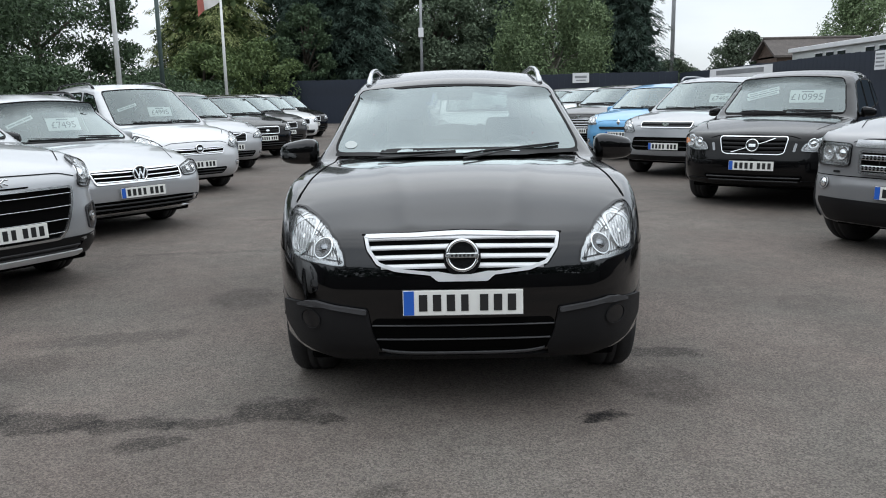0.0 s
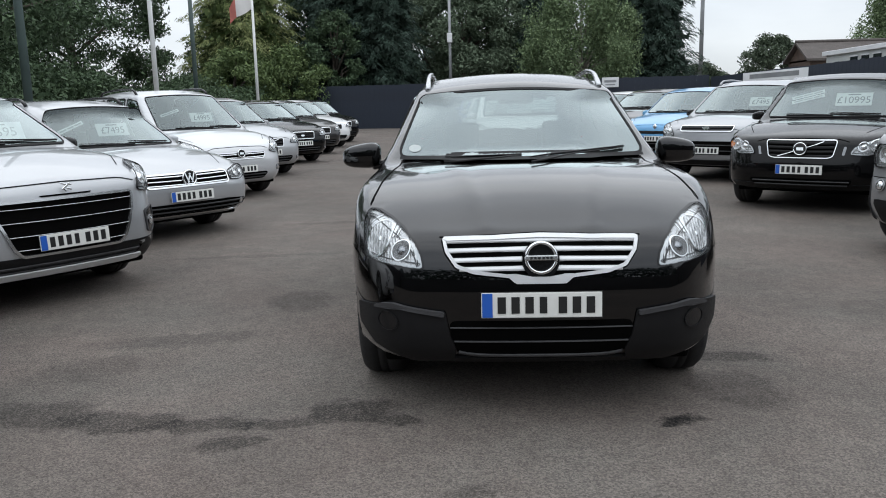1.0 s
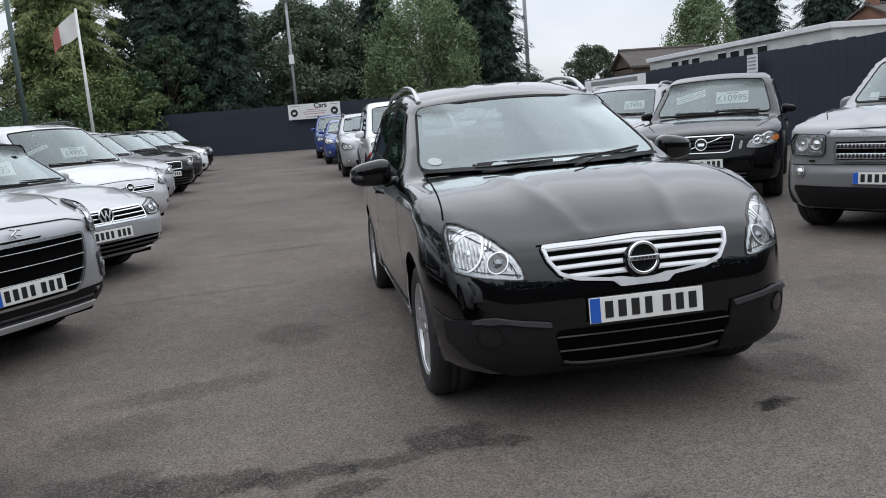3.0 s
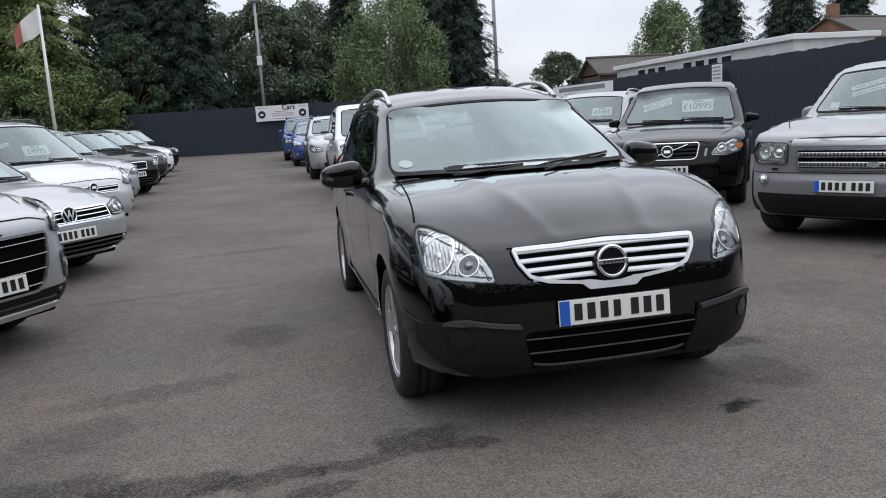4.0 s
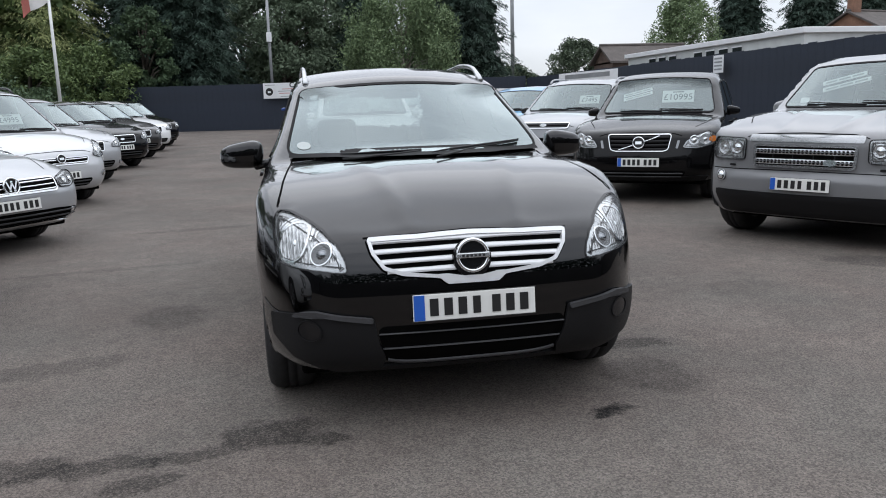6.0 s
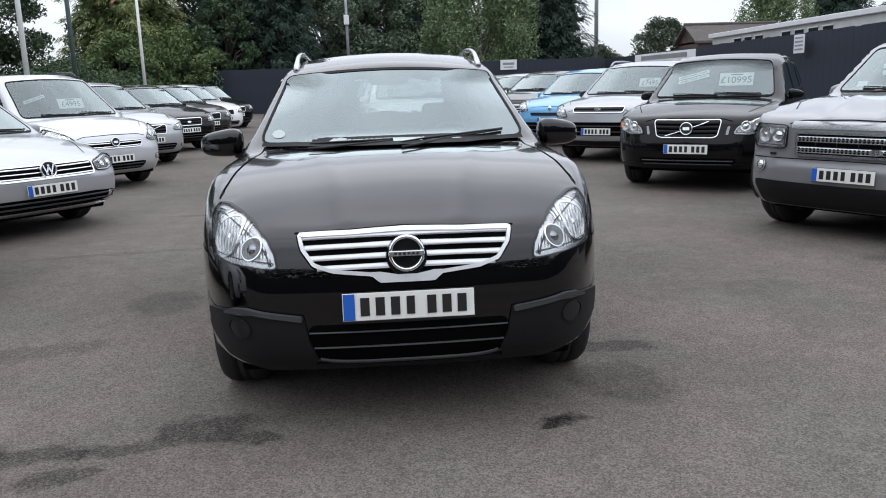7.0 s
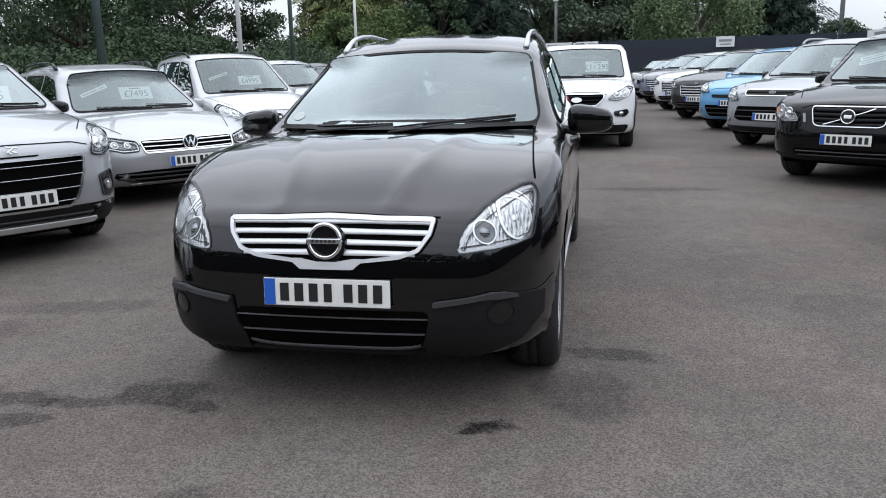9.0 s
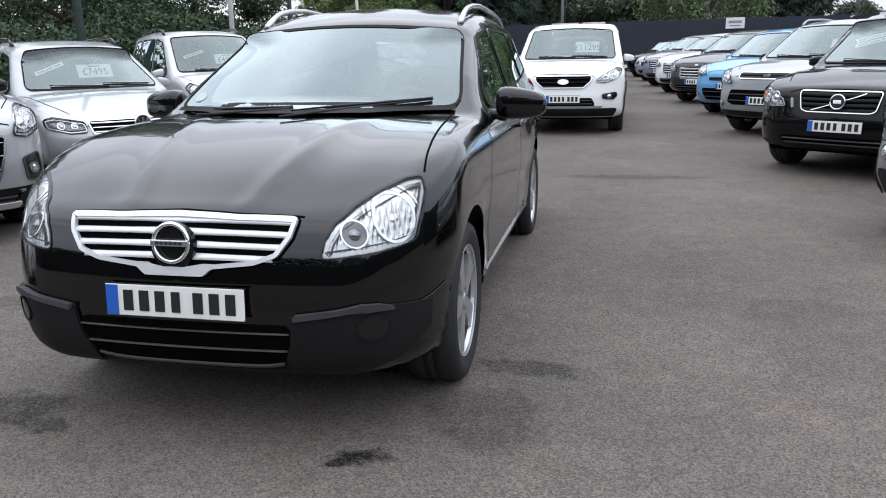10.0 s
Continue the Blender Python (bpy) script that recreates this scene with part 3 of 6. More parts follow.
def plate_on(root, view, x, z, bars=True, off=0.012, wide=0.52, high=0.111, level=True):
    """A registration plate: white board, blue band, plain bars for the characters."""
    p = view.lay(np.array([(x, z)]), off)[0]
    y = p[1] - 0.004
    tilt = pose(x, y, z, -4, 0, 0)
    plate = part("number_plate", box(wide, 0.008, high, tilt, 0.003), M_PLATE, root, "white registration plate")
    part("band", box(0.045, 0.004, high - 0.006, tilt @ pose(-wide / 2 + 0.026, -0.005, 0)), M_PLATEBLUE, plate, "blue band")
    rim = merge(box(wide + 0.008, 0.006, 0.004, tilt @ pose(0, 0.001, high / 2 + 0.001)), box(wide + 0.008, 0.006, 0.004, tilt @ pose(0, 0.001, -high / 2 - 0.001)))
    part("surround", rim, M_INK, plate)
    xs = [-0.178, -0.118, -0.058, 0.002, 0.085, 0.145, 0.205]
    for k, c in enumerate(xs):
        hgt = 0.072
        part("bar", box(0.036 if k != 3 else 0.032, 0.003, hgt, tilt @ pose(c + 0.006, -0.0055, 0)), M_INK, plate)
    return plate


def emblem(root, kind, c, r, name="badge"):
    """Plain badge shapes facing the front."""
    x, y, z = c
    base = pose(x, y, z, -8, 0, 0)
    if kind == "oval":
        bm = cyl(1, 1, 0.012, 32, base @ pose(0, 0, 0, 90) @ Matrix.Diagonal((r, r * 0.48, 1, 1)))
        return part(name, bm, M_CHROME, root, "chrome oval badge")
    if kind == "diamond":
        bm = cyl(1, 0.4, 0.016, 4, base @ pose(0, 0, 0, 90) @ Matrix.Diagonal((r * 0.62, r * 0.85, 1, 1)))
        return part(name, bm, M_CHROME, root, "chrome lozenge badge")
    if kind == "bird":
        bm = merge(*[box(r * l, 0.010, r * 0.24, base @ pose(r * x, 0, r * z, 0, a, 0), 0.004) for l, x, z, a in ((1.3, 0, 0, -35), (0.8, -0.35, 0.35, 20), (0.7, 0.45, 0.25, 10), (0.7, 0.40, -0.35, 15), (0.6, -0.2, -0.45, 50))])
        return part(name, bm, M_CHROME, root, "chrome emblem")
    v, f = tube([(x + r * math.cos(t), y + 0.14 * r * math.sin(t), z + r * math.sin(t)) for t in np.linspace(0, 2 * math.pi, 40, endpoint=False)], r * 0.13, 8, True)
    ring = obj(name, v, f, M_CHROME, root, "chrome ring badge")
    part("disc", cyl(r * 0.95, r * 0.95, 0.008, 32, base @ pose(0, 0.012, 0, 90)), M_TRIM, ring)
    if kind == "bar":
        part("crossbar", box(r * 2.2, 0.016, r * 0.36, base @ pose(0, -0.008, 0), 0.005), M_SATIN, ring)
        for k in range(6):
            part("lettering_bar", box(r * 0.16, 0.004, r * 0.15, base @ pose((k - 2.5) * r * 0.27, -0.0170, 0)), M_INK, ring)
    if kind == "twin":
        part("mark", merge(*[box(r * 0.17, 0.01, r * 1.35, base @ pose(k * r * 0.30, -0.004, 0, 0, a, 0)) for k, a in ((-1.5, -20), (-0.5, 20), (0.5, -20), (1.5, 20))]), M_CHROME, ring)
    if kind == "slash":
        part("mark", box(r * 1.1, 0.01, r * 0.5, base @ pose(0, -0.004, 0)), M_CHROME, ring)
    return ring


def card_in(root, words, c, wide=0.34, high=0.15, lean=28, turn=0, ink=M_CARDINK):
    """A price card standing behind the windscreen."""
    m = pose(*c, -lean, 0, turn)
    card = part("price_card", box(wide, 0.004, high, m, 0.001), M_CARD, root, "white paper price card")
    if words:
        me = text_mesh(words, high * 0.52)
        me.materials.append(ink)
        t = new("lettering", me)
        t.parent = card
        t.matrix_basis = m @ pose(0, -0.004, -high * 0.08, 90, 0, 0)
        part("small_print", box(wide * 0.35, 0.003, 0.014, m @ pose(0, -0.003, high * 0.36)), ink, card)
    return card


def window_strip(root, c, wide, high, roll, lean=30, bars=True):
    """A white paper strip stuck behind the windscreen, its small print as bars."""
    m = pose(*c, -lean, 0, 0) @ pose(0, 0, 0, 0, roll, 0)
    st = part("paper_strip", box(wide, 0.003, high, m, 0.001), M_CARD, root, "white paper strip")
    if bars:
        for k in range(3):
            part("text_bar", box(wide * 0.26, 0.002, high * 0.34, m @ pose((k - 1) * wide * 0.30, -0.0025, 0)), M_POLEGREY_INK, st)
    return st


def side_glass(s):
    """Side window outlines from the spec."""
    c, r0, h, b, L = s["cowl"], s["roof_y"], s["height"], s["belt"], s["len"]
    y_a, y_b = c + 0.42, s.get("b_post", c + 1.42)
    up = s.get("belt_rise", 0.10)
    end = s.get("glass_end", L - 0.42)
    y_c = s.get("c_post", y_b + 0.92)
    t = h - 0.145
    z = lambda y: b + 0.02 + up * (y - y_a) / (end - y_a)
    wins = [[(y_a, z(y_a)), (r0 + 0.10, t - 0.045), (r0 + 0.45, t), (y_b - 0.03, t + 0.005), (y_b - 0.03, z(y_b))],
            [(y_b + 0.05, z(y_b)), (y_b + 0.05, t + 0.005), (y_c - 0.06, t), (y_c, z(y_c))]]
    if end - y_c > 0.35:
        wins.append([(y_c + 0.08, z(y_c)), (y_c + 0.03, t), (end - 0.35, t - 0.04), (end, z(end) + 0.03)])
    return wins


def base_spec(**k):
    s = dict(len=4.5, width=1.80, height=1.55, cowl=1.15, cowl_z=1.04, hood=0.84, roof_y=2.0, belt=1.0, wheel=0.33, over=0.88, base=2.65, clear=0.22, bow=0.10,
             tail_drop=0.45, roof_w=0.70)
    s.update(k)
    h, L, b = s["height"], s["len"], s["belt"]
    arch_ = [(0.16 + (s["cowl"] - 0.16) * k, s["hood"] + (s["cowl_z"] - s["hood"]) * (1 - (1 - k) ** s.get("hood_pow", 1.7))) for k in np.linspace(0, 1, 12)]
    s.setdefault("top", [(-0.6, s["hood"] - 0.22), (-0.02, s["hood"] - 0.065)] + arch_ + s.get("roof_line", [(s["roof_y"], h - 0.085), (s["roof_y"] + 0.4, h - 0.015), (s["roof_y"] + 0.9, h)]) + [(L - 1.2, h - 0.02), (L - 0.3, h - 0.09), (L + 0.2, h - 0.25)])
    s.setdefault("nose", [(0.05, 0.30), (s["clear"], 0.14), (0.36, 0.02), (0.46, 0.0), (0.58, 0.0), (s["hood"] - 0.10, 0.05), (s["hood"], 0.10), (s["hood"] + 0.3, 0.5)])
    s.setdefault("side", [(0.15, 0.90), (0.32, 0.965), (0.6, 0.99), (0.75, 1.0), (b - 0.10, 0.985), (b, 0.955), (h - 0.12, s["roof_w"] + 0.04), (h, s["roof_w"] - 0.05)])
    s.setdefault("tail", [(0.15, L - 0.12), (0.45, L), (0.8, L - 0.02), (b, L - 0.06), (h - 0.08, L - s["tail_drop"]), (h + 0.2, L - s["tail_drop"] - 0.2)])
    return s


def cut_shell(body, s, holes, detail):
    """The painted shell with wheel arches and window openings cut out."""
    V, F = body.shell(*detail)
    keep = np.ones(len(F), bool)
    c = V[F].mean(1)
    R = s["wheel"] + s.get("arch", 0.055)
    for ya in body.axles:
        d = np.hypot(c[:, 1] - ya, c[:, 2] - s["wheel"])
        keep &= ~((d < R) & (np.abs(c[:, 0]) > s["width"] * 0.31))
    n = body.normal(c)
    for kind, poly in holes:
        if kind == "front":
            inside = in_poly(c[:, [0, 2]], poly) & (n[:, 1] < -0.12) & (c[:, 1] < s["len"] * 0.6)
        elif kind == "rear":
            inside = in_poly(c[:, [0, 2]], poly) & (n[:, 1] > 0.1) & (c[:, 1] > s["len"] * 0.6)
        elif kind == "pocket":
            a = radians(poly[0])
            u = np.abs(c[:, 0]) * math.cos(a) + c[:, 1] * math.sin(a)
            inside = in_poly(np.stack([u, c[:, 2]], -1), poly[1]) & (c[:, 1] < 1.2) & (n[:, 1] * math.cos(a) - np.abs(n[:, 0]) * math.sin(a) < 0.05)
        else:
            inside = in_poly(c[:, 1:], poly) & (np.abs(n[:, 0]) > 0.5)
        keep &= ~inside
    F = F[keep]
    # pull the ragged arch edge onto the circle
    e = np.sort(np.concatenate([F[:, [0, 1]], F[:, [1, 2]], F[:, [2, 3]], F[:, [3, 0]]]), 1)
    u, cnt = np.unique(e, axis=0, return_counts=True)
    rim = np.unique(u[cnt == 1])
    for ya in body.axles:
        p = V[rim]
        d = np.hypot(p[:, 1] - ya, p[:, 2] - s["wheel"])
        ok = (np.abs(d - R) < 0.06) & (np.abs(p[:, 0]) > s["width"] * 0.31)
        k = (R / np.maximum(d, 1e-6))[ok]
        q = p[ok]
        q[:, 1], q[:, 2] = ya + (q[:, 1] - ya) * k, s["wheel"] + (q[:, 2] - s["wheel"]) * k
        V[rim[ok]] = q
    # pull the edges of the openings onto their outlines
    for kind, poly in holes:
        if kind not in ("front", "pocket"):
            continue
        view = View(body, "front", poly[0] if kind == "pocket" else 0.0)
        line = poly[1] if kind == "pocket" else poly
        dense = np.vstack([line + (np.roll(line, -1, 0) - line) * k for k in (0, 0.25, 0.5, 0.75)])
        p = V[rim]
        side = np.sign(p[:, 0]) if kind == "pocket" else np.ones(len(p))
        q = p * np.stack([side, np.ones(len(p)), np.ones(len(p))], -1)
        uv = np.stack([q @ view.u, q @ view.v], -1)
        gap = np.linalg.norm(uv[:, None] - dense[None], axis=2)
        near = gap.argmin(1)
        ok = (gap.min(1) < 0.045) & (p[:, 1] < s["len"] * 0.6) & (p[:, 2] > 0.55)
        if ok.any():
            r = view.lay(dense[near[ok]], 0.0)
            r[:, 0] *= side[ok]
            V[rim[ok]] = r
    return V, F


def seats(root, s):
    c, b = s["cowl"], s["belt"]
    y = c + 1.05
    for x in (-0.37, 0.37):
        seat = part("front_seat", merge(box(0.50, 0.16, 0.66, pose(x, y + 0.30, b - 0.32, -14), 0.06, 3), box(0.50, 0.52, 0.16, pose(x, y, b - 0.55), 0.06, 3)), M_SEAT, root, smooth=True)
        part("headrest", box(0.27, 0.10, 0.20, pose(x, y + 0.42, b + 0.13, -10), 0.04, 3), M_SEAT, seat, smooth=True)
    bench = part("rear_seat", box(1.25, 0.18, 0.60, pose(0, y + 1.20, b - 0.30, -16), 0.06, 3), M_SEAT, root, smooth=True)
    for x in (-0.40, 0.40):
        part("headrest", box(0.26, 0.09, 0.15, pose(x, y + 1.32, b + 0.07, -10), 0.04, 3), M_SEAT, bench, smooth=True)
    part("dashboard", merge(box(1.36, 0.62, 0.30, pose(0, c + 0.52, b - 0.16, -4), 0.08, 3)), M_DASH, root, smooth=True)
    v, f = tube([(0.37 + 0.18 * math.cos(t), c + 0.80 - 0.07 * math.sin(t), b - 0.06 + 0.17 * math.sin(t)) for t in np.linspace(0, 2 * math.pi, 28, endpoint=False)], 0.016, 8, True)
    obj("steering_wheel", v, f, M_DASH, root)
    part("cabin_floor", box(s["width"] - 0.34, s["len"] - 1.7, 0.05, pose(0, s["len"] * 0.52, 0.42)), M_DASH, root)
    part("rear_view_mirror", box(0.23, 0.03, 0.065, pose(0, s["roof_y"] - 0.10, s["height"] - 0.20), 0.02, 3), M_TRIM, root, smooth=True)


def wing_mirrors(root, s, material, c=None, size=(0.18, 0.12, 0.135)):
    cx, cy, cz = c or (s["width"] / 2 + 0.05, s["cowl"] + 0.60, s["belt"] + 0.07)
    for sg in (1, -1):
        V, F, nu, nv = [], [], 28, 14
        pw = lambda a: math.copysign(abs(a) ** 0.62, a)
        for a in range(nv + 1):
            la = -math.pi / 2 + math.pi * a / nv
            for b in range(nu):
                lo = 2 * math.pi * b / nu
                px, py, pz = pw(math.sin(la)), pw(math.cos(la)) * pw(math.cos(lo)), pw(math.cos(la)) * pw(math.sin(lo))
                k = 0.5 * (px + 1)
                V.append((sg * (cx + px * size[0] / 2), cy + (py * size[1] / 2) * (1 - 0.25 * k) + 0.05 * k * k, cz + pz * size[2] / 2 * (1 - 0.30 * k) - 0.018 * k))
        for a in range(nv):
            for b in range(nu):
                q = (a * nu + b, a * nu + (b + 1) % nu, (a + 1) * nu + (b + 1) % nu, (a + 1) * nu + b)
                F.append(q if sg > 0 else q[::-1])
        m = obj("wing_mirror", V, F, material, root)
        part("mirror_glass", box(size[0] * 0.66, 0.006, size[2] * 0.52, pose(sg * (cx - 0.01), cy + size[1] / 2 + 0.012, cz - 0.008), 0.002), M_CHROME, m)
        part("mirror_arm", box(0.12, 0.08, 0.045, pose(sg * (cx - size[0] / 2), cy + 0.02, cz - size[2] * 0.36, 0, sg * 14, 0), 0.015, 2), M_TRIM, m, smooth=True)


def wipers(root, view, rows):
    for (x0, z0), (x1, z1) in rows:
        k = np.linspace(0, 1, 9)[:, None]
        p = view.lay(np.array((x0, z0)) * (1 - k) + np.array((x1, z1)) * k, 0.020)
        v, f = tube([tuple(q) for q in p], [0.007] * 6 + [0.006, 0.005, 0.004], 6)
        w = obj("wiper", v, f, M_TRIM, root)
        q = view.lay(np.array((x0, z0)) * (1 - k) + np.array((x1, z1 - 0.012)) * k, 0.0145)
        v, f = tube([tuple(a) for a in q], 0.006, 5)
        obj("blade", v, f, M_RUBBER, w)


def lamp(root, view, o, sign, lift=0.010, amber=False, dark=False, eye=False, bulbs=((0.35, 0.5, 0.055), (0.68, 0.55, 0.07))):
    """A headlight: silver bowl, round reflectors, clear lens with a dark rim. sign: +1 or -1 side."""
    fix = (lambda v, f: (v, f)) if sign > 0 else mirror
    sink = 0.0 if lift else -0.008
    lampo = obj("headlight", *fix(*pad(view, o if lift else inset(o, -0.016), 0.0015 if lift else -0.012, 0.012, 5)), M_SMOKE if dark else M_FACET, root, "clear-lens headlight")
    lo, hi = o.min(0), o.max(0)
    th = np.linspace(0, 2 * np.pi, 32, endpoint=False)
    # ribbed inner shield along the lower and outer edges
    obj("shield", *fix(*frame_ring(view, inset(o, 0.008), 0.010, -0.002 + lift + sink / 2, 0.010)), M_SATIN, lampo)
    obj("inner_line", *fix(*frame_ring(view, inset(o, 0.026), 0.0035, 0.001 + lift + sink / 2, 0.010)), M_LIP, lampo)
    for fu, fv, r in bulbs:
        c = lo + (hi - lo) * np.array((fu, fv))
        circ = c + r * np.stack([np.cos(th), np.sin(th)], -1)
        obj("reflector_ring", *fix(*frame_ring(view, circ, r * 0.11, 0.006 + lift + sink, 0.02)), M_CHROME, lampo)
        big = r > 0.06
        bowl = inset(circ, r * 0.10)
        n = len(bowl)
        V, F = [], []
        lev = np.linspace(1, 0.25, 6)
        uv = np.vstack([c + (bowl - c) * k for k in lev])
        V = view.lay(uv, np.repeat(0.004 + lift + sink - (0.012 if lift else 0.0065) * (1 - lev ** 2), n))
        F = [(i * n + k, i * n + (k + 1) % n, (i + 1) * n + (k + 1) % n, (i + 1) * n + k) for i in range(5) for k in range(n)]
        F.append(tuple(5 * n + k for k in range(n)))
        obj("reflector", *fix(V, facing(view.b, V, F)), M_FACET if big or not eye else M_SMOKE, lampo)
        if big and eye:
            for k, wd in ((1.10, 0.010), (1.30, 0.006)):
                arc = np.linspace(radians(15), radians(170), 24)
                obj("brow", *fix(*strip(view, c + k * r * np.stack([np.cos(arc), np.sin(arc)], -1), wd, -0.004)), M_CHROME, lampo)
        if big:
            for k in range(-2, 3):
                x = k * r * 0.30
                hgt = math.sqrt(max(0.0, (r * 0.8) ** 2 - x * x))
                ro = outline([c + (x - 0.003, -hgt), c + (x + 0.003, -hgt), c + (x + 0.003, hgt), c + (x - 0.003, hgt)], 0, 16)
                obj("flute", *fix(*pad(view, ro, (-0.004 if lift else -0.006) + lift, 0.006, 2)), M_BEZEL, lampo)
        obj("bulb_cap", *fix(*pad(view, c + (circ - c) * (0.30 if big else 0.60), lift + sink * 1.8, 0.02, 4, 0.014 if not big else 0.008)), M_PANEGLASS if eye and not big else M_CHROME, lampo)
    if amber:
        c = lo + (hi - lo) * np.array((0.90, 0.55))
        obj("indicator", *fix(*pad(view, c + np.stack([0.04 * np.cos(th), 0.035 * np.sin(th)], -1), 0.004 + lift, 0.012, 3)), M_AMBER, lampo)
    lens = obj("lens", *fix(*pad(view, o, (0.010 + lift * 0.8) if lift else 0.0025, (0.012 + lift) if lift else 0.006, 6, 0.006 if lift else 0.003)), M_LENS, lampo)
    lens.visible_shadow = False
    obj("seal", *fix(*frame_ring(view, o, 0.004 if lift else 0.005, (0.012 + lift * 0.8) if lift else 0.004, 0.014 + lift)), M_TRIM, lampo)
    return lampo


def liners(root, s):
    w, r = s["width"] / 2, s["wheel"]
    for ya in (s["over"], s["over"] + s["base"]):
        for sg in (1, -1):
            R = r + 0.062
            V, F = [], []
            ts = np.linspace(radians(-4), radians(184), 22)
            for x in (w * 0.90, w * 0.58):
                V += [(sg * x, ya + R * math.cos(t), r + R * math.sin(t)) for t in ts]
            V.append((sg * w * 0.58, ya, r))
            n = len(ts)
            F = [(k, k + 1, n + k + 1, n + k) for k in range(n - 1)] + [(n + k, n + k + 1, 2 * n) for k in range(n - 1)]
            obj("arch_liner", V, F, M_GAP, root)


def rails(root, s, material, x=None, y0=None, y1=None, lift=0.055, thick=0.017, ramp=0.10):
    body = Body(s)
    top = View(body, "top")
    x = x or s["width"] / 2 * (s["roof_w"]) - 0.03
    y0, y1 = y0 or s["roof_y"] + 0.30, y1 or s["len"] - 0.75
    t = np.linspace(0, 1, 30)
    p = top.lay(np.stack([np.full(30, x), y0 + (y1 - y0) * t], -1), 0.0)
    rise = np.minimum(1, np.minimum(t, 1 - t) / ramp)
    rise = np.sin(rise * math.pi / 2)
    p[:, 2] += lift * rise
    for sg in (1, -1):
        q = p.copy()
        q[:, 0] *= sg
        v, f = tube([tuple(a) for a in q], [thick * (1.25 if abs(a - 0.5) > 0.46 else 1.0) for a in t], 10)
        obj("roof_rail", v, f, material, root)


def make_car(s, paint_mat, label, place, group="cars on the lot", detail=(34, 60, 120), wheel="ten"):
    """A parked car from its spec; place: x, y of the middle of its nose and its turn."""
    x, y, turn = place
    root = empty("car", pose(x, y, lie(y), math.degrees(math.atan(RISE)) if y > 1 else 0, 0, 0) @ pose(0, 0, 0, 0, 0, turn))
    tagged(root, label, "car", group)
    body = Body(s)
    fv, sv, rv = View(body, "front"), View(body, "side"), View(body, "rear")
    h, b, L, w = s["height"], s["belt"], s["len"], s["width"] / 2
    # windscreen and side glass
    zb, zt = s.get("ws_low", s["cowl_z"] + 0.01), s.get("ws_high", h - 0.10)
    xb, xt = s.get("ws_wide", w * 0.83), s.get("ws_narrow", w * s["roof_w"] * 0.93)
    arc = s.get("ws_arc", 0.035)
    ks = np.linspace(-1, 1, 9)
    ws = outline([(xb * k, zb - 0.006 * k * k) for k in ks] + [(xt * k, zt - arc * k * k) for k in ks[::-1]], 2, 128, 0.05)
    wins = [outline(p, 2, 72, 0.045) for p in side_glass(s)]
    rw = outline([(-w * 0.66, b + 0.10), (w * 0.66, b + 0.10), (w * 0.58, h - 0.14), (-w * 0.58, h - 0.14)], 2, 72, 0.06)
    cut = 0.03 if detail[0] > 25 else 0.05
    holes = [("front", inset(ws, cut)), ("rear", inset(rw, 0.03))] + [("side", inset(o, 0.025)) for o in wins]
    for turn_, o in s.get("pockets", []):
        holes.append(("pocket", (turn_, inset(outline(o, 2, 64), 0.002))))
    V, F = cut_shell(body, s, holes, detail)
    obj("body", V, facing(body, V, [tuple(q) for q in F]), paint_mat, root)
    for view, o, nm, mt in [(fv, ws, "windscreen", s.get("glass", M_CLEANGLASS)), (rv, rw, "rear_window", s.get("rear_glass", M_DARKGLASS))]:
        g = obj(nm, *pad(view, o, 0.006, 0.004, 6), mt, root)
        g.visible_shadow = False
        obj("window_seal", *frame_ring(view, o, 0.014, 0.009, 0.009), M_SEAL, g)
        if nm == "windscreen":
            obj("black_border", *frame_ring(view, o, cut + (0.010 if cut < 0.04 else 0.022), 0.0035, 0.003), M_SEAL, g)
    for k, o in enumerate(wins):
        for fix in (lambda v, f: (v, f), mirror):
            g = obj("side_window", *fix(*pad(sv, o, 0.005, 0.004, 5)), M_CLEANGLASS if k == 0 else M_DARKGLASS, root)
            g.visible_shadow = False
            obj("window_seal", *fix(*frame_ring(sv, o, 0.018, 0.008, 0.008)), M_SEAL, g)
    # door shuts and handles
    y_a, y_b = s["cowl"] + 0.25, s.get("b_post", s["cowl"] + 1.42)
    y_c = s.get("c_post", y_b + 0.92)
    for pts in ([(y_a, b), (y_a - 0.06, 0.62), (y_a + 0.02, 0.30)], [(y_b + 0.01, b + 0.02), (y_b + 0.02, 0.6), (y_b + 0.0, 0.30)],
                [(y_c + 0.05, b + 0.05), (y_c + 0.08, 0.85), (y_c - 0.12, 0.62), (y_c - 0.30, 0.32)], [(y_a + 0.02, 0.30), (y_c - 0.3, 0.30)]):
        for fix in (lambda v, f: (v, f), mirror):
            obj("door_gap", *fix(*strip(sv, pts, 0.007)), M_GAP, root)
    for yh in (y_b - 0.17, y_c - 0.15):
        for fix in (lambda v, f: (v, f), mirror):
            o = outline([(yh - 0.10, b - 0.13), (yh + 0.10, b - 0.125), (yh + 0.10, b - 0.10), (yh - 0.10, b - 0.105)], 2, 28)
            obj("door_handle", *fix(*pad(sv, o, 0.03, 0.03, 3)), s.get("handle", paint_mat), root)
    sill = outline([(s["over"] + s["wheel"] + 0.08, 0.27), (s["over"] + s["base"] - s["wheel"] - 0.08, 0.27), (s["over"] + s["base"] - s["wheel"] - 0.08, 0.34), (s["over"] + s["wheel"] + 0.08, 0.34)], 1, 40)
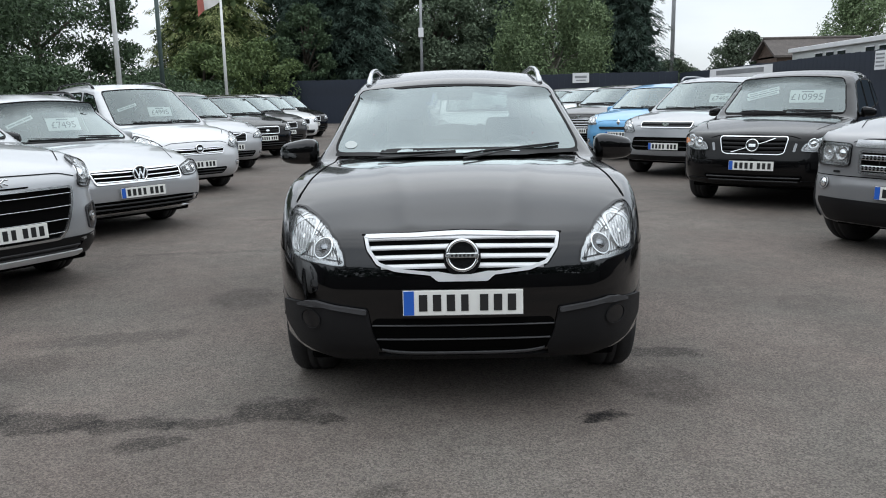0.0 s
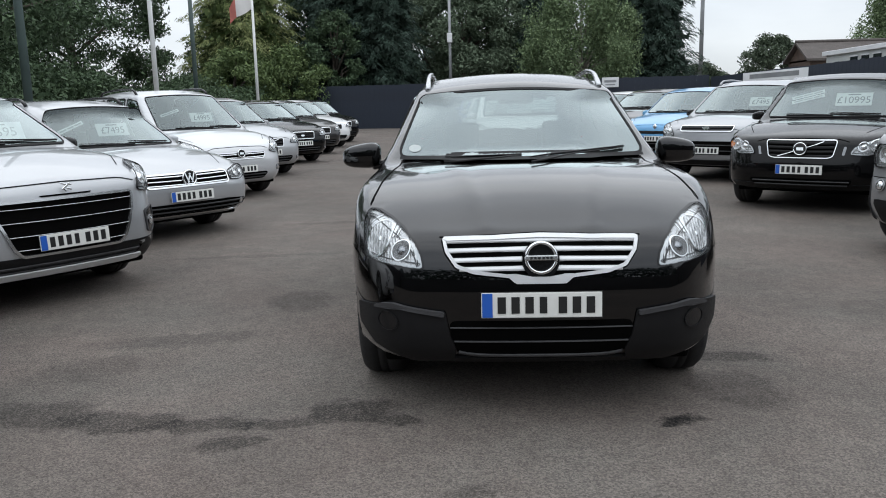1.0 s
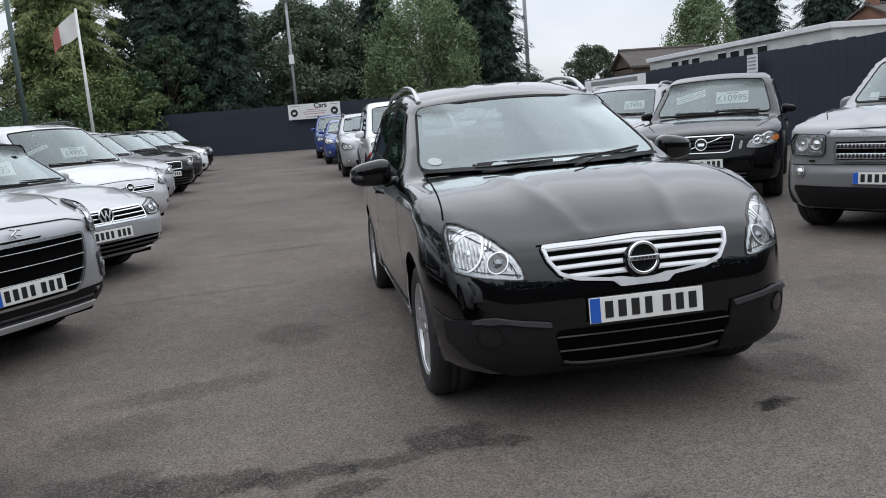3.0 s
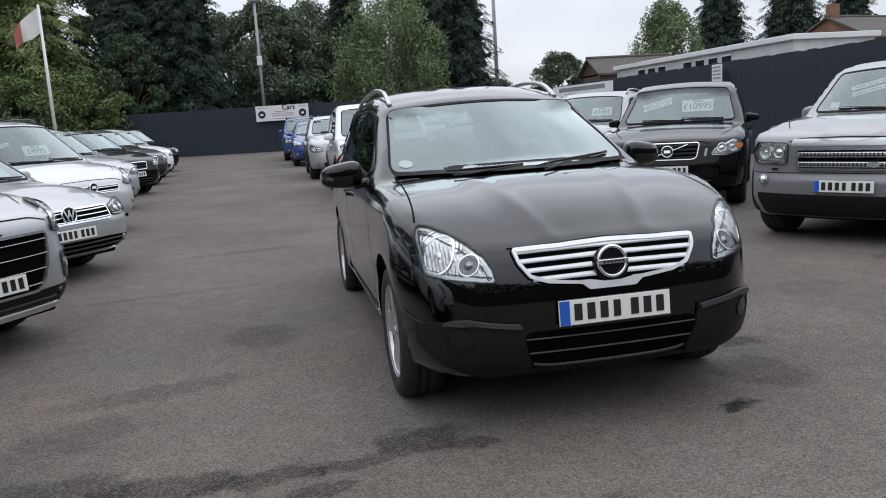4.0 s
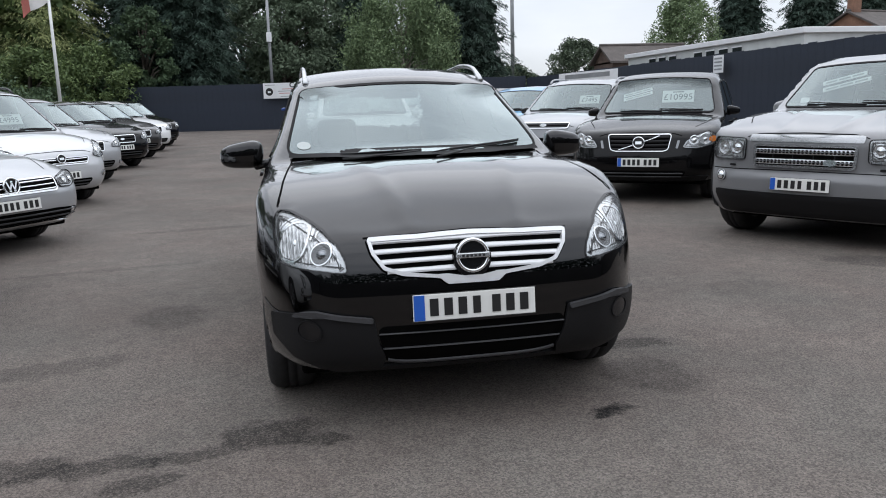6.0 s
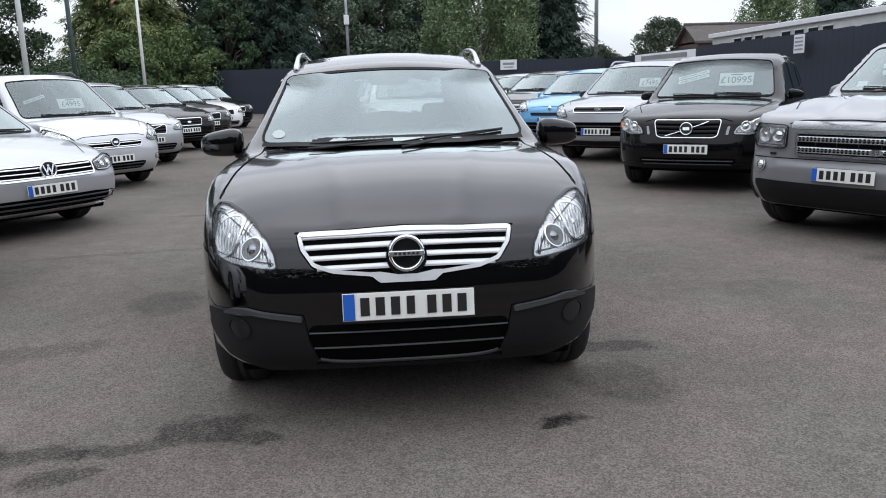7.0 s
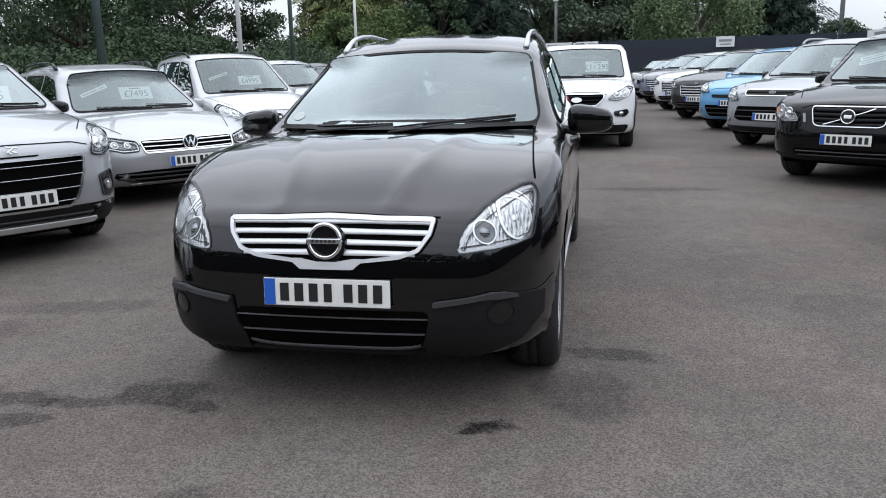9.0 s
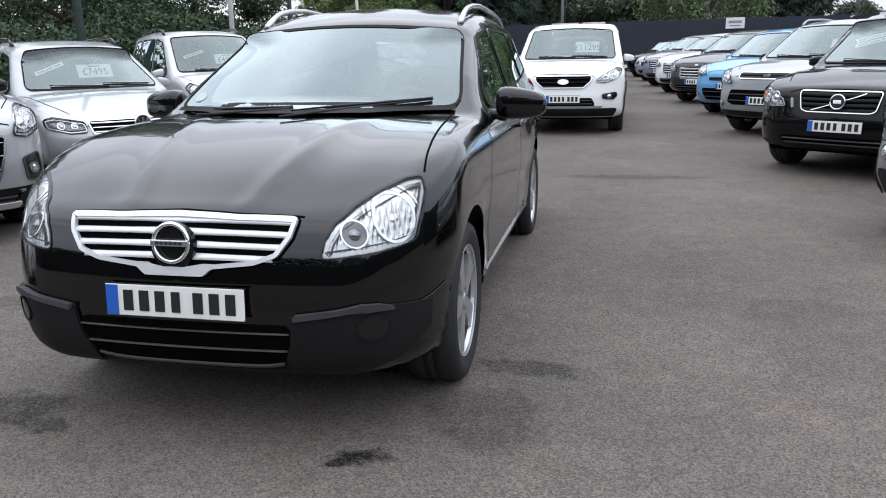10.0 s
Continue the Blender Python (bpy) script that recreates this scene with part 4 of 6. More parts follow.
    for fix in (lambda v, f: (v, f), mirror):
        obj("sill", *fix(*pad(sv, sill, 0.012, 0.012, 4)), M_PLASTIC if s.get("cladding") else paint_mat, root)
    if s.get("cladding"):
        for ya in body.axles:
            R = s["wheel"] + s.get("arch", 0.055)
            t = np.linspace(radians(-12), radians(192), 40)
            o = np.vstack([np.stack([ya + (R + 0.005) * np.cos(t), s["wheel"] + (R + 0.005) * np.sin(t)], -1),
                           np.stack([ya + (R + 0.06) * np.cos(t[::-1]), s["wheel"] + (R + 0.06) * np.sin(t[::-1])], -1)])
            m = len(t)
            Vo = np.vstack([sv.lay(o[:m], 0.0), sv.lay(o[:m], 0.016), sv.lay(o[m:][::-1], 0.014), sv.lay(o[m:][::-1], 0.0)])
            Fo = [(i * m + k, i * m + k + 1, (i + 1) * m + k + 1, (i + 1) * m + k) for i in range(3) for k in range(m - 1)]
            for fix in (lambda v, f: (v, f), mirror):
                obj("arch_trim", *fix(Vo, Fo), M_PLASTIC, root)
    # bonnet gap
    bon = s.get("bonnet", [(w * 0.68, 0.36), (w * 0.82, s["cowl"] * 0.6), (w * 0.88, s["cowl"] + 0.12)])
    tv_ = View(body, "top")
    for fix in (lambda v, f: (v, f), mirror):
        obj("bonnet_gap", *fix(*strip(tv_, bon, 0.008, 0.002)), M_GAP, root)
    liners(root, s)
    add_wheels(root, s, wheel)
    seats(root, s)
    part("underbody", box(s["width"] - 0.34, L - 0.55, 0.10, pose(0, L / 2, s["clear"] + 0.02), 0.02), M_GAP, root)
    # rear lamps
    for sg in (1, -1):
        o = outline([(w * 0.62, b - 0.22), (w * 0.93, b - 0.20), (w * 0.86, b + 0.10), (w * 0.66, b + 0.06)], 2, 32)
        obj("tail_lamp", *((lambda v, f: (v, f)) if sg > 0 else mirror)(*pad(rv, o, 0.012, 0.012, 4)), M_REDLENS, root)
    wipers(root, fv, s.get("wipers", [((0.10, zb + 0.01), (-0.50, zb + 0.035)), ((0.62, zb + 0.02), (0.05, zb + 0.045))]))
    return root, body, fv, sv


def front_of(root, body, fv, s, paint_mat, lamp_o, grille_o, low_o, bars=3, chrome_frame=False, bar_mat=None, badge=None, badge_at=None, badge_r=0.06,
             plate_z=0.5, fog=None, lamp_dark=False, amber=False, extra_low=None, lamp_turn=0.0, slant=False, bulbs=None, dark_chin=0.0, bar_t=0.016, fog_panel=None, slot=None, frame_w=0.013, frame_mat=None):
    """Nose furniture: lamps, grille with slats, lower intake, plate, badge."""
    lv = View(body, "front", lamp_turn) if lamp_turn else fv
    o = outline(lamp_o, 2, 64)
    for sg in (1, -1):
        lamp(root, lv, o, sg, dark=lamp_dark, amber=amber, **({"bulbs": bulbs} if bulbs else {}))
    full = lambda pts: list(pts) + [(-a, c) for a, c in reversed(pts)]
    if grille_o:
        go = outline(full(grille_o), 2, 80)
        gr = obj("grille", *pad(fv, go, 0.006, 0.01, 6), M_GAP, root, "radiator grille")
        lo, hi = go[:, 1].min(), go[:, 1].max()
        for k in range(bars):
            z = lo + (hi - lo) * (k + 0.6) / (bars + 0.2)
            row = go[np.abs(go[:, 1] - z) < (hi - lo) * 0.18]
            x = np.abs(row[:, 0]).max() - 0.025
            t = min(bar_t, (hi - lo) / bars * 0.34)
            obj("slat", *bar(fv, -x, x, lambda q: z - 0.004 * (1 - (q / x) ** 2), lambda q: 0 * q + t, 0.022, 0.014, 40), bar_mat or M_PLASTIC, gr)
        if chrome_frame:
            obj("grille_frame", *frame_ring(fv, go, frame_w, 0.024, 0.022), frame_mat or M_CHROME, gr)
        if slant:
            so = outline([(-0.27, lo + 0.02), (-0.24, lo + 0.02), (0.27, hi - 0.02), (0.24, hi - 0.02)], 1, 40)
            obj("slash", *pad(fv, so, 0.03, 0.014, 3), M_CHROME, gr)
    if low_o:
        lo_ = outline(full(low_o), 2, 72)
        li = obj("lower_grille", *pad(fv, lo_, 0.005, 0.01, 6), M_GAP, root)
        a, c = lo_[:, 1].min(), lo_[:, 1].max()
        for k in range(2):
            z = a + (c - a) * (k + 0.7) / 2.4
            row = lo_[np.abs(lo_[:, 1] - z) < (c - a) * 0.3]
            x = np.abs(row[:, 0]).max() - 0.03
            obj("slat", *bar(fv, -x, x, lambda q: z + 0 * q, lambda q: 0.007 + 0 * q, 0.014, 0.01, 40), M_LIP, li)
    if extra_low:
        for name, pts, mt, off in extra_low:
            o2 = outline(full(pts), 2, 72)
            obj(name, *pad(fv, o2, off, 0.014, 5), mt, root)
    if slot:
        obj("upper_slot", *pad(fv, outline(full(slot), 2, 60), 0.006, 0.008, 4), M_GAP, root)
    if fog_panel:
        po = outline(fog_panel, 2, 48)
        for fix in (lambda v, f: (v, f), mirror):
            fp = obj("fog_panel", *fix(*pad(fv, po, 0.006, 0.008, 5)), M_TRIM, root)
            obj("panel_frame", *fix(*frame_ring(fv, po, 0.010, 0.014, 0.014)), M_LIP, fp)
    if fog:
        fx, fz, fr = fog
        t = np.linspace(0, 2 * np.pi, 28, endpoint=False)
        circ = np.stack([fx + fr * np.cos(t), fz + fr * np.sin(t)], -1)
        for fix in (lambda v, f: (v, f), mirror):
            fg = obj("fog_lamp", *fix(*pad(fv, circ, 0.008, 0.01, 4)), M_TRIM, root)
            obj("lens", *fix(*pad(fv, inset(circ, fr * 0.35), 0.016, 0.01, 4, 0.006)), M_REFLECT, fg)
            obj("bezel", *fix(*frame_ring(fv, circ, fr * 0.18, 0.016, 0.012)), M_SATIN, fg)
    hz, lx = s["hood"], min(q[0] for q in lamp_o)
    obj("bonnet_edge", *strip(fv, [(-lx, hz - 0.075), (-lx * 0.8, hz - 0.045), (0, hz - 0.035), (lx * 0.8, hz - 0.045), (lx, hz - 0.075)], 0.007, 0.002, 60), M_GAP, root)
    if dark_chin:
        w = s["width"] / 2
        o2 = outline([(-w * 0.90, dark_chin), (0, dark_chin - 0.01), (w * 0.90, dark_chin), (w * 0.82, s["clear"] + 0.03), (-w * 0.82, s["clear"] + 0.03)], 2, 90)
        obj("lower_bumper", *pad(fv, o2, 0.007, 0.014, 7), M_PLASTIC, root, "black plastic lower bumper")
    if plate_z:
        plate_on(root, fv, 0, plate_z, off=0.024)
    if badge:
        zc = badge_at
        p = fv.lay(np.array([(0.0, zc)]), 0.03 if badge in ("oval", "bird", "diamond") else 0.046)[0]
        emblem(root, badge, p, badge_r)


# ---- the black car in the middle ----
HERO_LAMP = [(0.413, 0.690), (0.442, 0.757), (0.483, 0.81), (0.575, 0.86), (0.685, 0.90), (0.79, 0.93), (0.858, 0.934), (0.855, 0.885), (0.815, 0.81), (0.772, 0.725), (0.66, 0.711), (0.51, 0.702)]
HERO = base_spec(pockets=[(40, HERO_LAMP)], len=4.54, width=1.78, height=1.648, cowl=1.15, cowl_z=1.10, hood=0.868, roof_y=2.02, roof_line=[(2.02, 1.552), (2.22, 1.600), (2.45, 1.632), (2.75, 1.647)], roof_crown=0.06, glass=M_GLASS, rear_glass=M_GLASS, belt=1.06, wheel=0.345, over=0.80, base=2.765, clear=0.235, bow=0.09,
                 roof_w=0.74, crown=0.06, bend=0.30, r_top=0.045,
                 hood_pow=2.3,
                 side=[(0.15, 0.90), (0.32, 0.965), (0.6, 0.99), (0.75, 1.0), (0.96, 0.99), (1.06, 0.955), (1.14, 0.888), (1.515, 0.742), (1.648, 0.66)], flare=0.012, ws_low=1.104, ws_high=1.514, ws_wide=0.745, ws_narrow=0.625, ridge=0.0065, belt_rise=0.12,
                 nose=[(0.05, 0.30), (0.23, 0.12), (0.33, 0.03), (0.42, 0.005), (0.50, 0.0), (0.60, 0.004), (0.70, 0.022), (0.80, 0.065), (0.88, 0.12), (1.2, 0.6)],
                 bonnet=[(0.782, 0.43), (0.765, 0.55), (0.748, 0.75), (0.728, 1.0), (0.705, 1.33)], wipers=[((-0.01, 1.110), (-0.44, 1.101)), ((0.60, 1.137), (0.03, 1.101))], sweep=0.30, ws_arc=0.034)
hero, hb, hf, hs = make_car(HERO, M_BLACKPAINT, "glossy black crossover with silver barred grille and roof rails", (0, 0.004, 0.8), detail=(70, 130, 220), wheel="five", group="cars on the lot")
lampv = View(hb, "front", 40)
lo = outline(HERO_LAMP, 2, 84)
for sg in (1, -1):
    lamp(hero, lampv, lo, sg, 0.0, eye=True, bulbs=((0.27, 0.34, 0.046), (0.63, 0.50, 0.084)))
half = [(0.428, 0.819), (0.412, 0.762), (0.368, 0.702), (0.29, 0.676), (0.138, 0.660), (0.108, 0.634)]
go = outline([(0.0, 0.831)] + half + [(-x, z) for x, z in half[::-1]], 1, 140)
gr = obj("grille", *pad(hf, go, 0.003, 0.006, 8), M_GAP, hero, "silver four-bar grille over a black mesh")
for z, x, t in ((0.815, 0.410, 0.0120), (0.775, 0.404, 0.0100), (0.735, 0.386, 0.0100), (0.697, 0.352, 0.0100)):
    obj("slat", *bar(hf, -x, x, lambda q: z + 0.003 - 0.006 * (q / 0.4) ** 2, lambda q: t + 0.002 * np.maximum(0, 1 - np.abs(q) / 0.18), 0.016, 0.012, 90, 0.0035), M_SLAT, gr)
obj("grille_frame", *frame_ring(hf, go, 0.0145, 0.021, 0.02), M_SLAT, gr)
obj("grille_seal", *frame_ring(hf, inset(go, -0.007), 0.006, 0.006, 0.006), M_GAP, gr)
so = outline([(-0.150, 0.676), (-0.126, 0.662), (-0.102, 0.641), (0.102, 0.641), (0.126, 0.662), (0.150, 0.676), (0.10, 0.676), (0.085, 0.664), (-0.085, 0.664), (-0.10, 0.676)], 1, 100)
obj("badge_mount", *pad(hf, so, 0.0215, 0.020, 5), M_SLAT, gr)
p = hf.lay(np.array([(0.0, 0.735)]), 0.04)[0]
part("badge_backing", cyl(0.083, 0.080, 0.020, 40, pose(0, p[1] + 0.016, 0.735, 82, 0, 0)), M_TRIM, gr, "black round badge backing")
emblem(hero, "bar", p, 0.064)
plate_on(hero, hf, 0, 0.546, off=0.016)
# bumper: dull plastic corners with a raised upper lip, blanked fog openings, barred intake
for fix in (lambda v, f: (v, f), mirror):
    co_ = outline([(0.417, 0.510), (0.541, 0.526), (0.646, 0.544), (0.706, 0.530), (0.825, 0.508), (0.82, 0.41), (0.74, 0.33), (0.56, 0.262), (0.39, 0.262), (0.371, 0.336), (0.397, 0.40)], 1, 110)
    cor = obj("bumper_corner", *fix(*pad(hf, co_, 0.014, 0.018, 7)), M_PLASTIC, hero, "dull black plastic bumper corner")
    lip = outline([(0.420, 0.492), (0.541, 0.510), (0.640, 0.528), (0.690, 0.524), (0.725, 0.512), (0.725, 0.526), (0.690, 0.540), (0.640, 0.546), (0.541, 0.528), (0.420, 0.512)], 1, 90)
    obj("lip", *fix(*pad(hf, lip, 0.028, 0.022, 3)), M_LIP, cor)
    t = np.linspace(0, 2 * np.pi, 30, endpoint=False)
    circ = np.stack([0.670 + 0.048 * np.cos(t), 0.460 + 0.046 * np.sin(t)], -1)
    obj("fog_blank", *fix(*pad(hf, circ, 0.0165, 0.004, 4)), M_TRIM, cor)
    obj("fog_ring", *fix(*frame_ring(hf, circ, 0.005, 0.020, 0.012)), M_PLASTIC, cor)
    obj("bumper_seam", *fix(*strip(hs, [(0.20, 0.506), (0.30, 0.517), (0.40, 0.545)], 0.006, 0.003, 20)), M_LIP, cor)
    obj("wing_gap", *fix(*strip(hs, [(0.34, 0.725), (0.41, 0.735), (0.47, 0.748)], 0.006, 0.002, 16)), M_GAP, hero)
intake = outline([(-0.408, 0.470), (-0.385, 0.37), (-0.365, 0.30), (0.365, 0.30), (0.385, 0.37), (0.408, 0.470)], 2, 100)
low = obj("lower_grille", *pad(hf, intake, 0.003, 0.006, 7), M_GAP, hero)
for z, x, up, t in ((0.440, 0.398, 0.0, 0.0025), (0.375, 0.383, 0.0, 0.0025), (0.300, 0.362, 0.022, 0.0060)):
    obj("slat", *bar(hf, -x, x, lambda q: z + up * (q / x) ** 6, lambda q: t + 0 * q, 0.012, 0.008, 70), M_LIP, low)
chin = outline([(-0.62, 0.285), (0.62, 0.285), (0.55, 0.245), (-0.55, 0.245)], 2, 70)
obj("chin", *pad(hf, chin, 0.010, 0.012, 5), M_PLASTIC, hero)
obj("bonnet_edge", *strip(hf, [(-0.440, 0.827), (0, 0.843), (0.440, 0.827)], 0.005, 0.002, 90), M_GAP, hero)
frit = [(-0.715, 1.099), (-0.4, 1.105), (0.0, 1.107), (0.4, 1.105), (0.715, 1.099)]
obj("frit_band", *strip(hf, frit, 0.016, 0.0115, 60), M_SEAL, hero, "black band along the foot of the windscreen")
wing_mirrors(hero, HERO, M_BLACKPAINT, (0.99, 1.66, 1.118), (0.25, 0.16, 0.18))
rails(hero, HERO, M_SATIN, x=0.585, y0=2.18, y1=3.85, lift=0.046, thick=0.0155, ramp=0.15)
t = np.linspace(0, 2 * np.pi, 30, endpoint=False)
o = np.stack([-0.63 + 0.038 * np.cos(t), 1.155 + 0.020 * np.sin(t)], -1)
obj("paper_disc", *pad(hf, o, 0.0085, 0.002, 3), M_STICKER, hero, "round white paper disc on the windscreen")


# ---- the other parked cars ----
def suv(**k):
    return base_spec(**{**dict(height=1.68, cowl_z=1.12, hood=0.95, belt=1.08, wheel=0.36, clear=0.26, roof_w=0.76, cladding=True), **k})


D2 = (30, 54, 110)
D3 = (22, 36, 84)
# silver crossover with a big dark grille
s = base_spec(sweep=0.29, r_corner=0.12, len=4.37, width=1.77, height=1.65, cowl=1.08, cowl_z=1.13, hood=0.95, roof_y=2.02, belt=1.06, wheel=0.335, over=0.96, base=2.61, roof_w=0.74)
c, bd, fv, sv = make_car(s, M_SILVER, "silver crossover with wide dark grille and price card", (-3.24, 2.20, 56), detail=D2)
front_of(c, bd, fv, s, M_SILVER, [(0.575, 0.80), (0.62, 0.90), (0.68, 0.985), (0.735, 1.01), (0.82, 0.94), (0.81, 0.82), (0.69, 0.775)], [(0.53, 0.81), (0.505, 0.67), (0.43, 0.48), (0.37, 0.415)], [(0.60, 0.375), (0.52, 0.29)],
         bars=4, bar_t=0.0035, chrome_frame=True, frame_w=0.018, frame_mat=M_SATIN, bar_mat=M_SATIN, badge="bird", badge_at=0.87, badge_r=0.055, plate_z=0.505, fog=(0.700, 0.545, 0.040), dark_chin=0.42, fog_panel=[(0.615, 0.635), (0.765, 0.665), (0.785, 0.50), (0.71, 0.445), (0.635, 0.46)], slot=[(0.20, 0.832), (0.18, 0.820)],
         extra_low=[("skid_plate", [(0.60, 0.312), (0.56, 0.268)], M_PALE, 0.026)])
wing_mirrors(c, s, M_TRIM)
card_in(c, "£8595", (0.28, 1.62, 1.26), 0.42, 0.17)
# silver estate
s = base_spec(sweep=0.14, r_corner=0.10, len=4.77, width=1.82, height=1.56, cowl=1.25, cowl_z=0.98, hood=0.74, roof_y=2.15, belt=0.95, wheel=0.325, over=0.99, base=2.71, roof_w=0.70)
c, bd, fv, sv = make_car(s, M_SILVER, "silver estate car with chrome-barred grille and price card", (-3.42, 5.05, 53), detail=D2)
front_of(c, bd, fv, s, M_SILVER, [(0.535, 0.606), (0.545, 0.700), (0.80, 0.752), (0.885, 0.735), (0.870, 0.650), (0.70, 0.600)], [(0.53, 0.712), (0.50, 0.578)], [(0.50, 0.405), (0.80, 0.385), (0.80, 0.33), (0.66, 0.295), (0.5, 0.29)],
         bars=3, bar_t=0.006, chrome_frame=True, bar_mat=M_CHROME, badge="twin", badge_at=0.648, badge_r=0.080, plate_z=0.485, fog=(0.70, 0.36, 0.030), lamp_dark=True, bulbs=((0.32, 0.46, 0.028), (0.64, 0.5, 0.032)),
         extra_low=[("chrome_strip", [(0.70, 0.287), (0.66, 0.272)], M_CHROME, 0.016)])
wing_mirrors(c, s, M_SILVER)
rails(c, s, M_TRIM)
card_in(c, "£7495", (0.12, 1.82, 1.18), 0.40, 0.17)
window_strip(c, (-0.38, 1.85, 1.22), 0.36, 0.05, -22)
# white-silver people carrier
s = base_spec(len=4.47, width=1.80, height=1.74, cowl=0.98, cowl_z=1.06, hood=0.84, roof_y=1.88, belt=1.0, wheel=0.32, over=0.88, base=2.70, roof_w=0.74)
c, bd, fv, sv = make_car(s, M_SILVER2, "pale silver people carrier with roof rails and price card", (-4.0, 8.78, 47), detail=D2)
front_of(c, bd, fv, s, M_SILVER2, [(0.52, 0.72), (0.62, 0.82), (0.80, 0.92), (0.87, 0.86), (0.82, 0.70), (0.66, 0.68)], [(0.46, 0.715), (0.40, 0.605)], [(0.50, 0.40), (0.42, 0.29)],
         bars=2, bar_t=0.008, chrome_frame=True, bar_mat=M_CHROME, badge="slash", badge_at=0.69, badge_r=0.06, plate_z=0.46, fog=(0.70, 0.45, 0.045))
wing_mirrors(c, s, M_SILVER2)
rails(c, s, M_TRIM)
card_in(c, "£4995", (0.16, 1.52, 1.26), 0.40, 0.17)
window_strip(c, (-0.36, 1.60, 1.34), 0.36, 0.05, -18)
# the rest of that row
row = [(-4.5, 12.29, M_SILVER, "silver estate car with slashed dark grille", 1.50, "slash", True), (-4.62, 15.79, M_BLACK2, "black saloon with chrome-edged grille", 1.45, "oval", False),
       (-4.85, 19.11, M_DARKGREY, "dark grey saloon with chrome-edged grille", 1.46, "oval", False), (-5.1, 22.43, M_WHITE, "white hatchback with black lower grille", 1.47, "oval", False),
       (-5.35, 25.94, M_BLACK2, "black estate car at the end of the row", 1.50, "oval", False)]
for x, y, mt, lb, h, bg, sl in row:
    s = base_spec(len=4.55, height=h + 0.14, width=1.78, cowl=1.15, cowl_z=1.05, hood=0.83, roof_y=2.0, belt=1.0, wheel=0.33, roof_w=0.72)
    c, bd, fv, sv = make_car(s, mt, lb, (x, y, 45), detail=D3)
    front_of(c, bd, fv, s, mt, [(0.50, 0.67), (0.54, 0.75), (0.82, 0.83), (0.87, 0.75), (0.80, 0.65)], [(0.36, 0.77), (0.32, 0.60)], [(0.56, 0.42), (0.50, 0.30)],
             bars=3, chrome_frame=True, badge=bg, badge_at=0.68, badge_r=0.05, plate_z=0.50, slant=sl, fog=(0.70, 0.38, 0.04))
    wing_mirrors(c, s, mt)
# small white car at the near end of that row
s = base_spec(len=3.55, width=1.63, height=1.49, cowl=0.82, cowl_z=1.00, hood=0.83, roof_y=1.55, belt=0.98, wheel=0.295, over=0.72, base=2.30, roof_w=0.74, bow=0.10, r_corner=0.20, sweep=0.16, crown=0.36, r_top=0.10, clear=0.17, arch=0.035)
c, bd, fv, sv = make_car(s, M_WHITE, "small rounded white city car with round lamps", (-3.05, -0.62, 46), detail=D2)
t = np.linspace(0, 2 * np.pi, 24, endpoint=False)
front_of(c, bd, fv, s, M_WHITE, [(0.475 + 0.115 * math.cos(a), 0.685 + 0.120 * math.sin(a)) for a in t], None, [(0.56, 0.345), (0.50, 0.22)], plate_z=0.30, fog=(0.62, 0.49, 0.060),
         extra_low=[("chrome_strip", [(0.30, 0.395), (0.62, 0.412), (0.71, 0.432), (0.70, 0.380), (0.62, 0.362), (0.30, 0.345)], M_CHROME, 0.016)], bulbs=((0.5, 0.5, 0.085),))
wing_mirrors(c, s, M_WHITE)

# grey boxy off-roader
s = suv(clear=0.23, len=4.50, width=1.91, height=1.74, cowl=1.10, cowl_z=1.19, hood=1.04, roof_y=1.80, belt=1.12, wheel=0.385, over=0.66, base=2.66, bow=0.045, sweep=0.11, roof_w=0.80, r_corner=0.075, r_top=0.035, crown=0.03, ridge=0.012,
        nose=[(0.05, 0.2), (0.30, 0.06), (0.42, 0.0), (0.60, 0.0), (0.64, 0.025), (0.92, 0.04), (1.06, 0.07), (1.4, 0.4)])
c, bd, fv, sv = make_car(s, M_GREY, "metallic grey boxy off-roader with mesh grille", (3.66, 3.15, -58), detail=D2)
front_of(c, bd, fv, s, M_GREY, [(0.535, 0.755), (0.53, 0.955), (0.85, 0.965), (0.91, 0.88), (0.87, 0.755)], [(0.455, 0.905), (0.445, 0.695)], None,
         bars=0, chrome_frame=True, frame_mat=M_SATIN, frame_w=0.022, plate_z=0.555, fog=(0.775, 0.60, 0.052), dark_chin=0.475, bulbs=((0.24, 0.52, 0.060), (0.62, 0.52, 0.066)))
gp = outline([(-0.50, 0.985), (-0.50, 0.925), (0.50, 0.925), (0.50, 0.985)], 1, 70)
obj("grille_panel", *pad(fv, gp, 0.010, 0.012, 4), M_SATIN, c, "satin silver panel over the grille")
gl = obj("grille_mesh", *bar(fv, -0.43, 0.43, lambda q: 0.80 + 0 * q, lambda q: 0.09 + 0 * q, 0.007, 0.004, 30), M_GAP, c)
